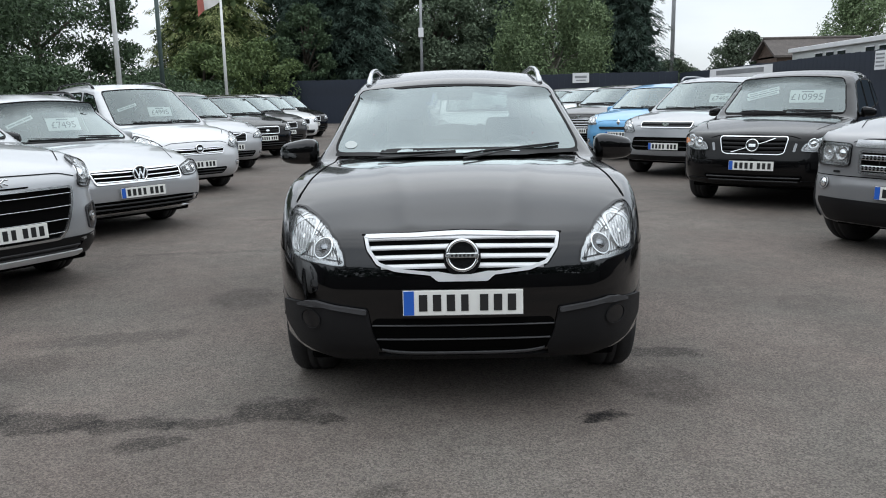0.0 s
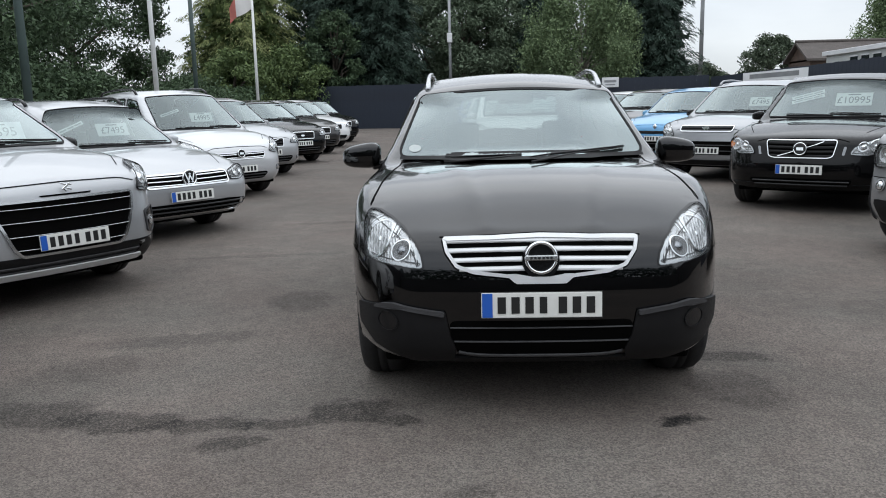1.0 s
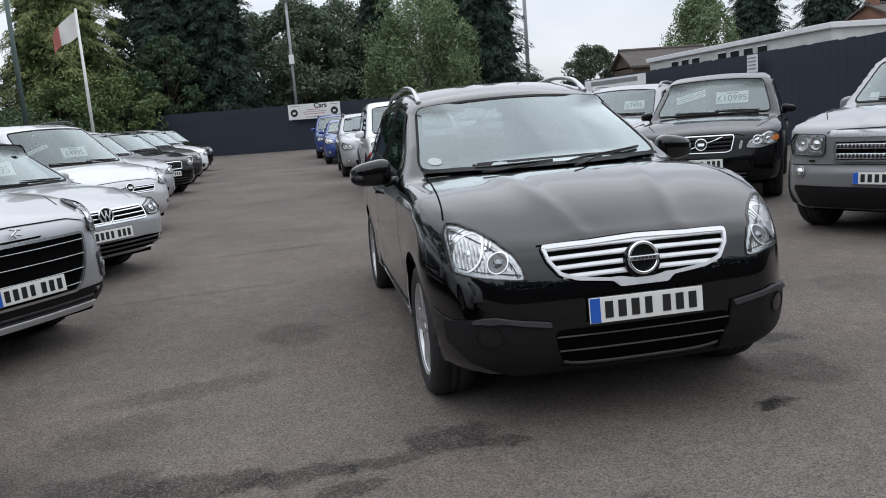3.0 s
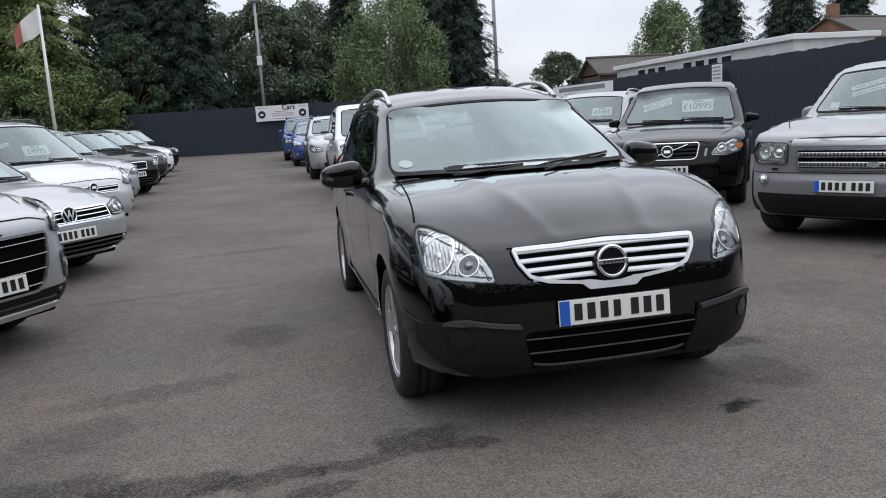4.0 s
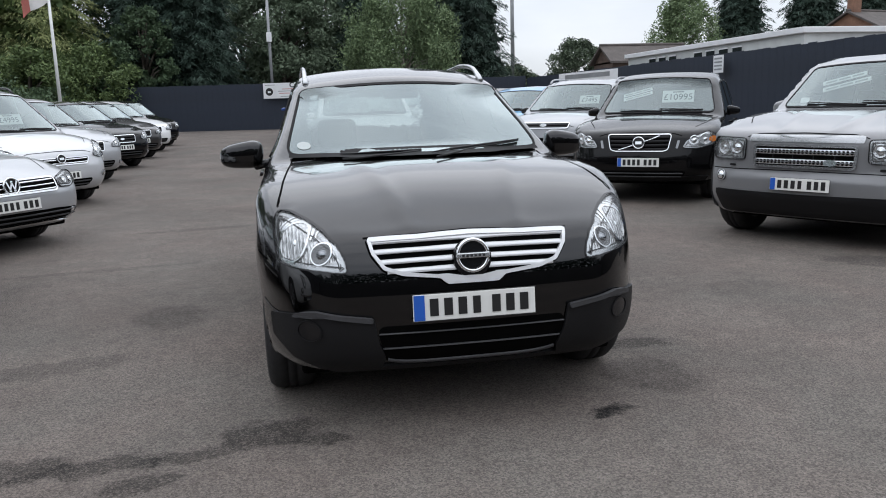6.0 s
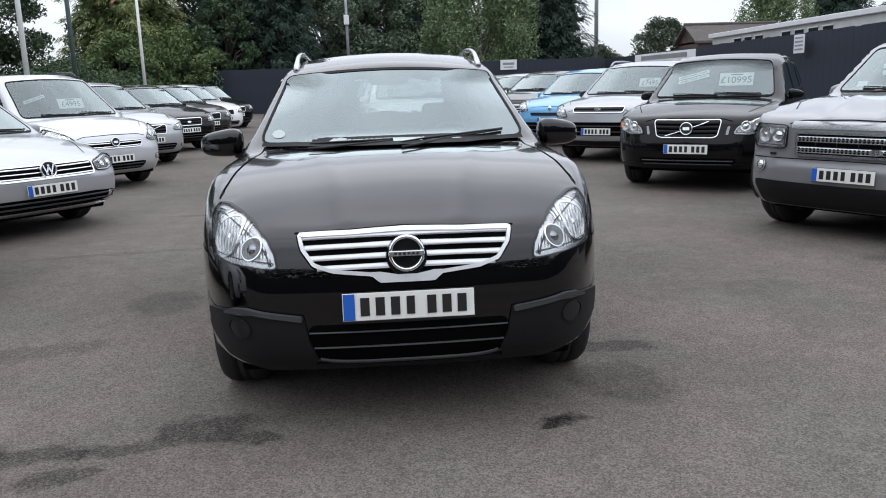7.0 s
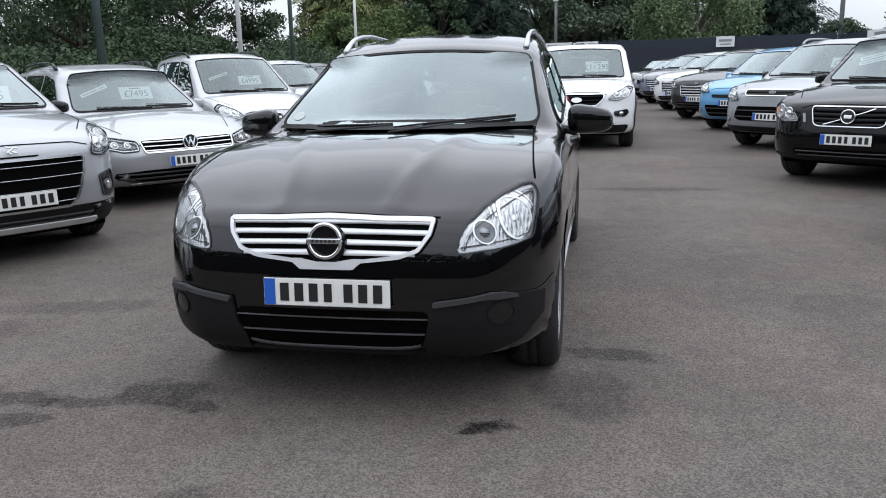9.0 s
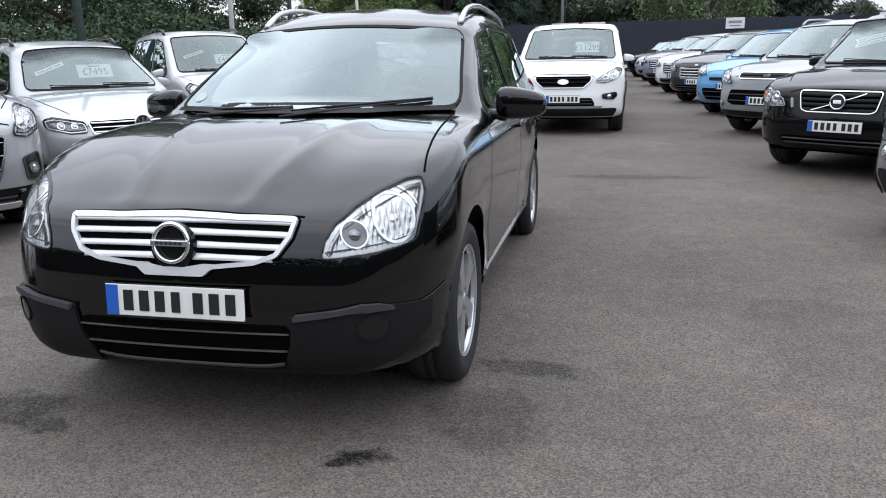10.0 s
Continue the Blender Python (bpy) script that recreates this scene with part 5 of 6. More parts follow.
for z in (0.842, 0.752):
    sl = obj("slat", *bar(fv, -0.435, 0.435, lambda q: z + 0 * q, lambda q: 0.025 + 0 * q, 0.020, 0.014, 40), M_SATIN, gl)
    # Perforations are flat near-black patches standing for the shade in holes.
    V, F = [], []
    for k in range(25):
        for r in (0, 1):
            u, v = -0.408 + 0.034 * k, z - 0.010 + 0.020 * r
            hole = fv.lay(np.array([(u - 0.012, v), (u - 0.006, v - 0.007), (u + 0.006, v - 0.007), (u + 0.012, v), (u + 0.006, v + 0.007), (u - 0.006, v + 0.007)]), np.full(6, 0.0235))
            F.append(tuple(range(len(V), len(V) + 6)))
            V += list(hole)
    obj("perforation", V, facing(bd, V, F), M_GAP, sl)
for x in (-0.27, -0.09, 0.09, 0.27):
    obj("strut", *strip(fv, [(x, 0.705), (x, 0.895)], 0.010, 0.012, 12), M_PLASTIC, gl)
emblem(c, "oval", fv.lay(np.array([(0.24, 0.752)]), 0.03)[0], 0.058)
obj("bumper_gap", *strip(fv, [(-0.90, 0.668), (0, 0.672), (0.90, 0.668)], 0.008, 0.002, 70), M_GAP, c)
for x in (-0.66, 0.66):
    obj("washer_cap", *pad(fv, outline([(x - 0.03, 0.695), (x + 0.03, 0.695), (x + 0.03, 0.715), (x - 0.03, 0.715)], 1, 24), 0.012, 0.012, 3), M_PLASTIC, c)
wing_mirrors(c, s, M_GREY, size=(0.17, 0.12, 0.19))
card_in(c, "£10", (0.36, 1.55, 1.38), 0.34, 0.16)
window_strip(c, (-0.30, 1.62, 1.48), 0.42, 0.05, -16)
window_strip(c, (-0.26, 1.57, 1.42), 0.46, 0.05, -16)
window_strip(c, (-0.62, 1.45, 1.27), 0.09, 0.06, 0, 30, False)
# black crossover with slashed grille
s = suv(len=4.63, width=1.89, height=1.70, cowl=1.22, cowl_z=1.10, hood=0.93, roof_y=2.1, belt=1.06, wheel=0.37, over=0.90, base=2.77, roof_w=0.74)
c, bd, fv, sv = make_car(s, M_BLACK2, "black crossover with slashed chrome grille and price card", (3.53, 6.26, -34), detail=D2)
front_of(c, bd, fv, s, M_BLACK2, [(0.515, 0.705), (0.57, 0.80), (0.80, 0.905), (0.90, 0.86), (0.885, 0.745), (0.70, 0.695)], [(0.40, 0.87), (0.36, 0.68), (0.30, 0.66)], [(0.60, 0.42), (0.50, 0.32)],
         bars=4, chrome_frame=True, badge="slash", badge_at=0.765, badge_r=0.07, plate_z=0.53, slant=True, amber=True, dark_chin=0.36, frame_w=0.010)
for fix in (lambda v, f: (v, f), mirror):
    o = outline([(0.445, 0.70), (0.475, 0.70), (0.495, 0.80), (0.465, 0.80)], 1, 24)
    obj("side_lamp", *fix(*pad(fv, o, 0.010, 0.010, 3)), M_STEEL, c)
wing_mirrors(c, s, M_BLACK2)
card_in(c, "£10995", (0.24, 1.80, 1.33), 0.44, 0.19)
window_strip(c, (-0.34, 1.85, 1.40), 0.42, 0.05, -16)
window_strip(c, (-0.33, 1.80, 1.345), 0.42, 0.05, -16)
# steel grey crossover
s = suv(len=4.44, width=1.84, height=1.69, cowl=1.05, cowl_z=1.10, hood=0.93, roof_y=1.95, belt=1.05, wheel=0.35, over=0.88, base=2.69, roof_w=0.75)
c, bd, fv, sv = make_car(s, M_STEEL, "steel grey crossover with two dark grilles and price card", (3.42, 9.94, -38), detail=D2)
front_of(c, bd, fv, s, M_STEEL, [(0.54, 0.76), (0.62, 0.88), (0.80, 0.97), (0.88, 0.88), (0.80, 0.74)], [(0.46, 0.92), (0.44, 0.83)], [(0.56, 0.68), (0.60, 0.50), (0.5, 0.46)],
         bars=2, chrome_frame=True, badge="oval", badge_at=0.875, badge_r=0.06, dark_chin=0.38, plate_z=0.53, fog=(0.72, 0.48, 0.045))
wing_mirrors(c, s, M_TRIM)
rails(c, s, M_STEEL)
card_in(c, "£7495", (0.34, 1.6, 1.30), 0.38, 0.17)
# blue people carrier
s = base_spec(len=4.34, width=1.85, height=1.62, cowl=0.95, cowl_z=1.06, hood=0.88, roof_y=1.85, belt=1.0, wheel=0.33, over=0.86, base=2.70, roof_w=0.74)
c, bd, fv, sv = make_car(s, M_BLUE, "bright blue people carrier with lozenge badge", (3.35, 13.46, -38), detail=D2)
front_of(c, bd, fv, s, M_BLUE, [(0.50, 0.76), (0.60, 0.86), (0.80, 0.95), (0.87, 0.86), (0.80, 0.74)], [(0.46, 0.72), (0.44, 0.66)], [(0.60, 0.52), (0.52, 0.30)],
         bars=2, badge="diamond", badge_at=0.80, badge_r=0.075, plate_z=0.56, fog=(0.72, 0.42, 0.045))
wing_mirrors(c, s, M_BLUE)
row = [(3.0, 16.67, M_DARKGREY, "dark brown-grey crossover with chrome-barred grille", 1.64, True), (2.78, 20.38, M_WHITE, "white crossover with black lower trim", 1.62, True), (2.5, 24.28, M_STEEL, "mid grey crossover with dark grille", 1.62, True),
       (2.3, 28.08, M_SILVER, "silver hatchback with dark grille", 1.50, False), (2.0, 31.79, M_BLACK2, "black hatchback at the far end", 1.50, False)]
for x, y, mt, lb, h, big in row:
    s = suv(len=4.4, width=1.82, height=h) if big else base_spec(height=h)
    c, bd, fv, sv = make_car(s, mt, lb, (x, y, -38), detail=D3)
    k = 0.10 if big else 0.0
    front_of(c, bd, fv, s, mt, [(0.52, 0.64 + k), (0.58, 0.74 + k), (0.82, 0.82 + k), (0.87, 0.72 + k), (0.80, 0.62 + k)], [(0.44, 0.72 + k), (0.40, 0.56)], [(0.56, 0.42), (0.50, 0.30)],
             bars=4, chrome_frame=True, bar_mat=M_SATIN if big else None, badge="oval", badge_at=0.76 + k, badge_r=0.05, plate_z=0.50, fog=(0.72, 0.42, 0.045))
    wing_mirrors(c, s, mt)

# middle row behind the black car
s = suv(len=4.44, width=1.855, height=1.745, cowl=1.10, cowl_z=1.13, hood=0.97, roof_y=1.95, belt=1.08, wheel=0.36, over=0.88, base=2.64, roof_w=0.79, sweep=0.16, r_corner=0.10, crown=0.04, ridge=0.010)
c, bd, fv, sv = make_car(s, M_WHITE, "white crossover with dark tiger-nose grille and price card", (0.53, 10.1, 0), detail=D2)
front_of(c, bd, fv, s, M_WHITE, [(0.47, 0.815), (0.58, 0.90), (0.80, 1.01), (0.89, 0.99), (0.82, 0.87), (0.64, 0.80)], [(0.44, 0.905), (0.42, 0.82), (0.31, 0.72)], [(0.44, 0.575), (0.50, 0.45)],
         bars=3, bar_t=0.006, chrome_frame=True, badge="oval", badge_at=0.815, badge_r=0.085, plate_z=0.56, dark_chin=0.42, fog=(0.70, 0.60, 0.035), fog_panel=[(0.58, 0.63), (0.80, 0.665), (0.82, 0.60), (0.76, 0.545), (0.60, 0.56)],
         extra_low=[("skid_plate", [(0.62, 0.455), (0.58, 0.42)], M_STEEL, 0.018)])
wing_mirrors(c, s, M_WHITE)
card_in(c, "£11295", (0.28, 1.62, 1.33), 0.40, 0.20)
row = [(0.22, 16.4, M_SILVER, "silver crossover with roof rails", suv(len=4.3, width=1.78, height=1.60), True), (-0.08, 23.2, M_NAVY, "deep blue five-door hatchback", base_spec(len=4.1, width=1.74, height=1.49), False),
       (-0.30, 28.0, M_NAVY, "dark blue people carrier with pale roof rails", suv(len=4.5, width=1.82, height=1.70), True)]
for x, y, mt, lb, s, rl in row:
    c, bd, fv, sv = make_car(s, mt, lb, (x, y, 0), detail=D3)
    front_of(c, bd, fv, s, mt, [(0.52, 0.72), (0.58, 0.80), (0.80, 0.88), (0.85, 0.78), (0.78, 0.68)], [(0.42, 0.80), (0.38, 0.66)], [(0.56, 0.44), (0.50, 0.32)],
             bars=3, chrome_frame=True, badge="oval", badge_at=0.80, badge_r=0.05, plate_z=0.50, fog=(0.70, 0.42, 0.045))
    wing_mirrors(c, s, mt)
    if rl:
        rails(c, s, M_TRIM)


# ---- fences, poles and signs ----
M_HOARD = mat("dark_painted_hoarding", (0.0135, 0.0205, 0.036), 0.6, vary=0.2, scale=0.8, grain=0.15, grain_scale=40)
M_POLEGREEN = mat("green_painted_steel", (0.062, 0.092, 0.086), 0.5, vary=0.15)
M_POLEWHITE = mat("white_flagpole", (0.72, 0.73, 0.72), 0.4, vary=0.06)
M_POLEGREY = mat("galvanised_steel", (0.30, 0.31, 0.32), 0.5, 0.4, vary=0.12)
M_BANNER = mat("banner_vinyl", (0.74, 0.75, 0.76), 0.5, vary=0.06, scale=2)
M_RED = mat("faded_red_cloth", (0.52, 0.17, 0.14), 0.8, vary=0.1)
M_CLOTH = mat("white_cloth", (0.70, 0.68, 0.66), 0.8, vary=0.06)
M_TILE = mat("brown_roof_tiles", (0.095, 0.082, 0.075), 0.8, vary=0.2, scale=2, grain=0.2, grain_scale=14)
M_BRICK = mat("brown_brick", (0.22, 0.12, 0.08), 0.85, vary=0.2, grain=0.2, grain_scale=20)
M_DARKBRICK = mat("weathered_brick", (0.10, 0.07, 0.055), 0.85, vary=0.2, grain=0.2, grain_scale=20)
M_CABIN = mat("cabin_cladding", (0.55, 0.57, 0.56), 0.5, vary=0.12, scale=1.5)
M_PANE = mat("dark_pane", (0.02, 0.025, 0.03), 0.08)


def hoarding(p0, p1, high, board=0.30, name="fence", label="dark navy sheet hoarding fence"):
    """Upright boards with slightly proud ribs."""
    p0, p1 = Vector((*p0, 0)), Vector((*p1, 0))
    d = (p1 - p0).normalized()
    run = (p1 - p0).length
    ang = math.degrees(math.atan2(d.y, d.x))
    root = empty(name, Matrix.Identity(4))
    tagged(root, label, "fence", kind="structure")
    me = None
    n = int(run / board)
    rnd = random.Random(5)
    for k in range(n):
        c = p0 + d * ((k + 0.5) * board)
        if me is None:
            me = bpy.data.meshes.new("board")
            bm = merge(box(board - 0.002, 0.03, high, pose(0, 0, high / 2), 0.001, 1), box(0.04, 0.033, high - 0.02, pose(-board / 2 + 0.03, 0, high / 2), 0.001, 1))
            bm.to_mesh(me)
            bm.free()
            me.materials.append(M_HOARD)
        ob = new("board", me)
        ob.parent = root
        ob.matrix_basis = pose(c.x, c.y, lie(c.y) - 0.02 + rnd.uniform(-0.012, 0.012), 0, 0, ang)
    return root


# plain walls, unseen and added, that close the lot and darken reflections
M_WALL = mat("unseen_wall", (0.05, 0.05, 0.052), 0.8, vary=0.2, scale=0.7)
tagged(part("unseen_wall_south", box(70, 0.4, 2.6, pose(0, -14, 1.3)), M_WALL), "unseen plain wall added behind the viewpoint for dark reflections", "wall", kind="structure")
tagged(part("unseen_wall_east", box(0.4, 26, 4.0, pose(22, -4, 2.0)), M_WALL), "unseen plain wall added at the lot's side to close it", "wall", kind="structure")
tagged(part("unseen_wall_west", box(0.4, 26, 4.0, pose(-20, -6, 2.0)), M_WALL), "unseen plain wall added at the lot's side to close it", "wall", kind="structure")
BACK_L, BACK_R = (-9.8, 42.61), (11.2, 37.16)
hoarding(BACK_L, BACK_R, 2.45)
hoarding((11.2, 37.16), (9.6, 3.0), 2.35, 0.30, "fence", "dark hoarding fence along the lot")


def pole(name, x, y, high, r0, r1, material, label, z0=None):
    z0 = lie(y) if z0 is None else z0
    root = empty(name, pose(x, y, z0))
    tagged(root, label, "pole")
    part("shaft", cyl(r0, r1, high, 16, pose(0, 0, high / 2)), material, root, smooth=True)
    part("base_plate", cyl(r0 * 1.9, r0 * 1.6, 0.12, 16, pose(0, 0, 0.06)), material, root)
    return root


lamp_post = pole("lamp_post", -1.98, 41.6, 9.0, 0.09, 0.07, M_POLEGREY, "grey steel lamp post behind the fence")
part("lamp_head", box(0.5, 0.35, 0.18, pose(0, 0, 8.1), 0.04), M_POLEGREY, lamp_post)
part("control_box", box(0.28, 0.2, 0.5, pose(0, -0.15, 4.9), 0.02), M_BANNER, lamp_post, "white control box")
pole("lamp_post", 20.85, 75.0, 20.0, 0.22, 0.15, M_POLEGREY, "grey timber-coloured telegraph pole")
pole("flagpole", -9.21, 18.3, 7.5, 0.075, 0.05, M_POLEWHITE, "plain white painted flagpole")
flagpole = pole("flagpole", -10.57, 33.0, 6.9, 0.08, 0.05, M_POLEWHITE, "white flagpole with a red and white flag")
pole("lamp_post", -11.25, 27.0, 8.0, 0.09, 0.07, M_POLEGREEN, "green steel lamp post")
pole("lamp_post", -8.9, 11.5, 7.5, 0.085, 0.07, M_POLEGREEN, "green steel lamp post")


def flag(root, z, wide, high):
    nx, nz = 24, 12
    for name, mt, a, b in (("white_half", M_CLOTH, 0.0, 0.66), ("red_half", M_RED, 0.66, 1.0)):
        V = []
        for j in range(nz + 1):
            for i in range(nx + 1):
                u = a + (b - a) * i / nx
                v = j / nz
                x = -wide * u
                V.append((x, 0.16 * math.sin(7 * u + 1.5 * v) * u, z - high * v * (1 - 0.25 * u) - 0.95 * u ** 1.4 - 0.10 * math.sin(5 * u) * v))
        F = [(j * (nx + 1) + i, j * (nx + 1) + i + 1, (j + 1) * (nx + 1) + i + 1, (j + 1) * (nx + 1) + i) for j in range(nz) for i in range(nx)]
        obj(name, V, F, mt, root)


fl = empty("flag", pose(-10.62, 33.0, lie(33.0)))
tagged(fl, "faded red and white cloth flag hanging in folds", "flag")
flag(fl, 6.75, 1.05, 1.0)

# banner on the back fence
bn = empty("banner", pose(-1.05, 39.98, 2.05 + 0.42, 0, 0, -14.8))
tagged(bn, "white vinyl banner with dark emblems on the fence", "sign")
part("sheet", box(2.85, 0.02, 0.80, pose(0, 0, 0), 0.005), M_BANNER, bn)
me = text_mesh("Cars", 0.27, 0.010)
me.materials.append(M_INK)
tx = new("lettering", me)
tx.parent = bn
tx.matrix_basis = pose(0.36, -0.014, 0.27, 90)
for x in (-1.1, 1.1):
    e = part("emblem", cyl(0.20, 0.20, 0.01, 28, pose(x, -0.014, -0.05, 90)), M_INK, bn)
    part("emblem_mark", box(0.16, 0.01, 0.10, pose(x, -0.022, -0.06), 0.004), M_BANNER, e)
for wd, z, x, mt in ((0.72, 0.08, -0.05, M_RED), (1.25, -0.03, 0, M_POLEGREY), (1.15, -0.14, 0, M_RED), (1.3, -0.30, 0.15, M_POLEGREY), (0.55, 0.30, -1.05, M_POLEGREY), (0.42, 0.30, 1.1, M_POLEGREY)):
    part("text_bar", box(wd, 0.006, 0.032, pose(x, -0.013, z)), mt, bn)
# small notice on the side fence
nt = empty("notice", pose(9.99, 15.85, 2.23, 0, 0, -87))
tagged(nt, "white notice board with dark print above the side fence", "sign")
part("board", box(0.44, 0.02, 0.44, None, 0.005), M_BANNER, nt)
for k in range(4):
    part("text_bar", box(0.34, 0.006, 0.04, pose(0, -0.013, 0.14 - 0.09 * k)), M_POLEGREY, nt)
b2 = empty("banner", pose(9.95, 25.2, 2.25, 0, 0, -80))
tagged(b2, "long white banner on the side fence", "sign")
part("sheet", box(4.2, 0.02, 0.5, None, 0.005), M_BANNER, b2)
part("text_bar", box(3.2, 0.006, 0.16, pose(0, -0.013, 0.1)), M_POLEGREY, b2)
part("text_bar", box(2.6, 0.006, 0.08, pose(0, -0.013, -0.16)), M_POLEGREY, b2)

n2 = empty("notice", pose(6.4, 38.3, 2.62, 0, 0, -14.8))
tagged(n2, "small white notice at the fence's top edge", "sign")
part("board", box(0.85, 0.02, 0.5, None, 0.005), M_BANNER, n2)
part("text_bar", box(0.6, 0.006, 0.12, pose(0, -0.013, 0.05)), M_POLEGREY, n2)
part("text_bar", box(0.5, 0.006, 0.06, pose(0, -0.013, -0.12)), M_POLEGREY, n2)

# buildings past the side fence
def gabled(place, long, deep, eave, ridge, wall_mat, roof_mat, label):
    root = empty("house", place)
    tagged(root, label, "building")
    part("wall", box(long, deep, eave, pose(0, 0, eave / 2)), wall_mat, root)
    a, b = long / 2 + 0.25, deep / 2 + 0.25
    V = [(x, y, z) for t in (0.0, 0.12) for x in (-a, a) for y, z in ((-b, eave - 0.1 + t), (0, ridge + t), (b, eave - 0.1 + t))]
    F = [(0, 1, 4, 3), (1, 2, 5, 4), (6, 9, 10, 7), (7, 10, 11, 8), (0, 6, 7, 1), (1, 7, 8, 2), (3, 4, 10, 9), (4, 5, 11, 10), (0, 3, 9, 6), (2, 8, 11, 5)]
    roof = obj("roof", V, F, roof_mat, root, smooth=False)
    gv_ = [(x, y, z) for x in (-long / 2, long / 2) for y, z in ((-deep / 2, eave - 0.1), (0, ridge), (deep / 2, eave - 0.1))]
    for g in (gv_[:3], gv_[3:]):
        obj("gable", g, [(0, 1, 2)], wall_mat, root, smooth=False)
    part("ridge_tile", cyl(0.09, 0.09, 2 * a, 10, pose(0, 0, ridge + 0.14, 0, 90, 0)), roof_mat, roof)
    return root


gabled(pose(20.2, 43, 0.5, 0, 0, 0), 5.0, 3.0, 3.2, 4.1, M_DARKBRICK, M_TILE, "low brown brick building with tiled gable roof")
h2 = gabled(pose(38.5, 44, 0.4, 0, 0, 14), 9.0, 6.0, 4.6, 6.1, M_BRICK, M_TILE, "brick house with brown tiled roof beyond the lot")
part("chimney", box(0.7, 0.5, 1.2, pose(-4.1, 0, 6.4), 0.02), M_BRICK, h2)
cb = empty("cabin", pose(17.95, 28.65, 0.3, 0, 0, -87.5))
tagged(cb, "long pale flat-roofed cabin with a row of windows", "building")
part("wall", box(13.4, 3.4, 3.2, pose(0, 0, 1.6), 0.02), M_CABIN, cb)
part("roof", box(13.7, 3.7, 0.20, pose(0, 0, 3.29), 0.02), M_BANNER, cb)
for k in range(7):
    wn_ = part("window", box(0.55, 0.06, 0.42, pose(-4.1 + 0.95 * k + (1.2 if k > 2 else 0), -1.72, 2.80)), M_PANE, cb)
    for z in (2.57, 3.03):
        part("frame", box(0.65, 0.05, 0.05, pose(-4.1 + 0.95 * k + (1.2 if k > 2 else 0), -1.74, z)), M_BANNER, wn_)


# ---- trees and hedges ----
def leaf_mat(name, colour, dark):
    m = bpy.data.materials.new(name)
    m.use_nodes = True
    n, l = m.node_tree.nodes, m.node_tree.links
    b = n["Principled BSDF"]
    g = n.new("ShaderNodeNewGeometry")
    r = n.new("ShaderNodeValToRGB")
    r.color_ramp.elements[0].color, r.color_ramp.elements[1].color = (*dark, 1), (*colour, 1)
    l.new(g.outputs["Random Per Island"], r.inputs["Fac"])
    l.new(r.outputs["Color"], b.inputs["Base Color"])
    b.inputs["Roughness"].default_value = 0.65
    b.inputs["Specular IOR Level"].default_value = 0.25
    return m


L_DARK = leaf_mat("dark_conifer_needles", (0.056, 0.092, 0.068), (0.034, 0.057, 0.044))
L_MID = leaf_mat("broad_leaves", (0.090, 0.138, 0.070), (0.042, 0.068, 0.037))
L_BIRCH = leaf_mat("birch_leaves", (0.220, 0.295, 0.150), (0.095, 0.138, 0.068))
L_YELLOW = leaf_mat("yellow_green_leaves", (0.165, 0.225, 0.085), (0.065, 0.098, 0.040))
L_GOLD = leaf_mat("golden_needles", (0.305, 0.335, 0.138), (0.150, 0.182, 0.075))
L_SAGE = leaf_mat("sage_leaves", (0.165, 0.215, 0.140), (0.070, 0.098, 0.062))
# Greyer leaves for far trees; distance haze is put into the colour.
L_FAR = leaf_mat("hazed_leaves", (0.115, 0.150, 0.095), (0.050, 0.068, 0.045))
# Darker copy of the needles; the crown's inner shade is put into the colour.
L_SHADE = leaf_mat("shaded_inner_needles", (0.042, 0.064, 0.048), (0.022, 0.036, 0.028))
M_BARK = mat("bark", (0.09, 0.075, 0.06), 0.9, vary=0.25, scale=4, grain=0.3, grain_scale=30, bump=0.4)
M_BIRCHBARK = mat("pale_bark", (0.34, 0.31, 0.27), 0.8, vary=0.3, scale=5)


def leaves(P, size, seed, name, material, parent, axis=None, slim=0.55):
    """One pointed leaf for each place, turned at random or along an axis."""
    rng = np.random.default_rng(seed)
    n = len(P)
    a = rng.normal(size=(n, 3))
    a /= np.linalg.norm(a, axis=1, keepdims=True)
    if axis is not None:
        a = axis + 0.35 * a
        a /= np.linalg.norm(a, axis=1, keepdims=True)
    b = np.cross(a, rng.normal(size=(n, 3)))
    b /= np.linalg.norm(b, axis=1, keepdims=True)
    s = size * rng.uniform(0.55, 1.35, (n, 1))
    a, b = a * s, b * s * slim
    V = np.stack([P - a * 0.85 - b, P - a * 0.85 + b, P + a * 1.1], 1).reshape(-1, 3)
    me = bpy.data.meshes.new(name)
    me.vertices.add(3 * n)
    me.loops.add(3 * n)
    me.polygons.add(n)
    me.vertices.foreach_set("co", V.ravel())
    me.loops.foreach_set("vertex_index", np.arange(3 * n))
    me.polygons.foreach_set("loop_start", np.arange(0, 3 * n, 3))
    me.materials.append(material)
    me.update()
    ob = new(name, me)
    ob.parent = parent
    return ob


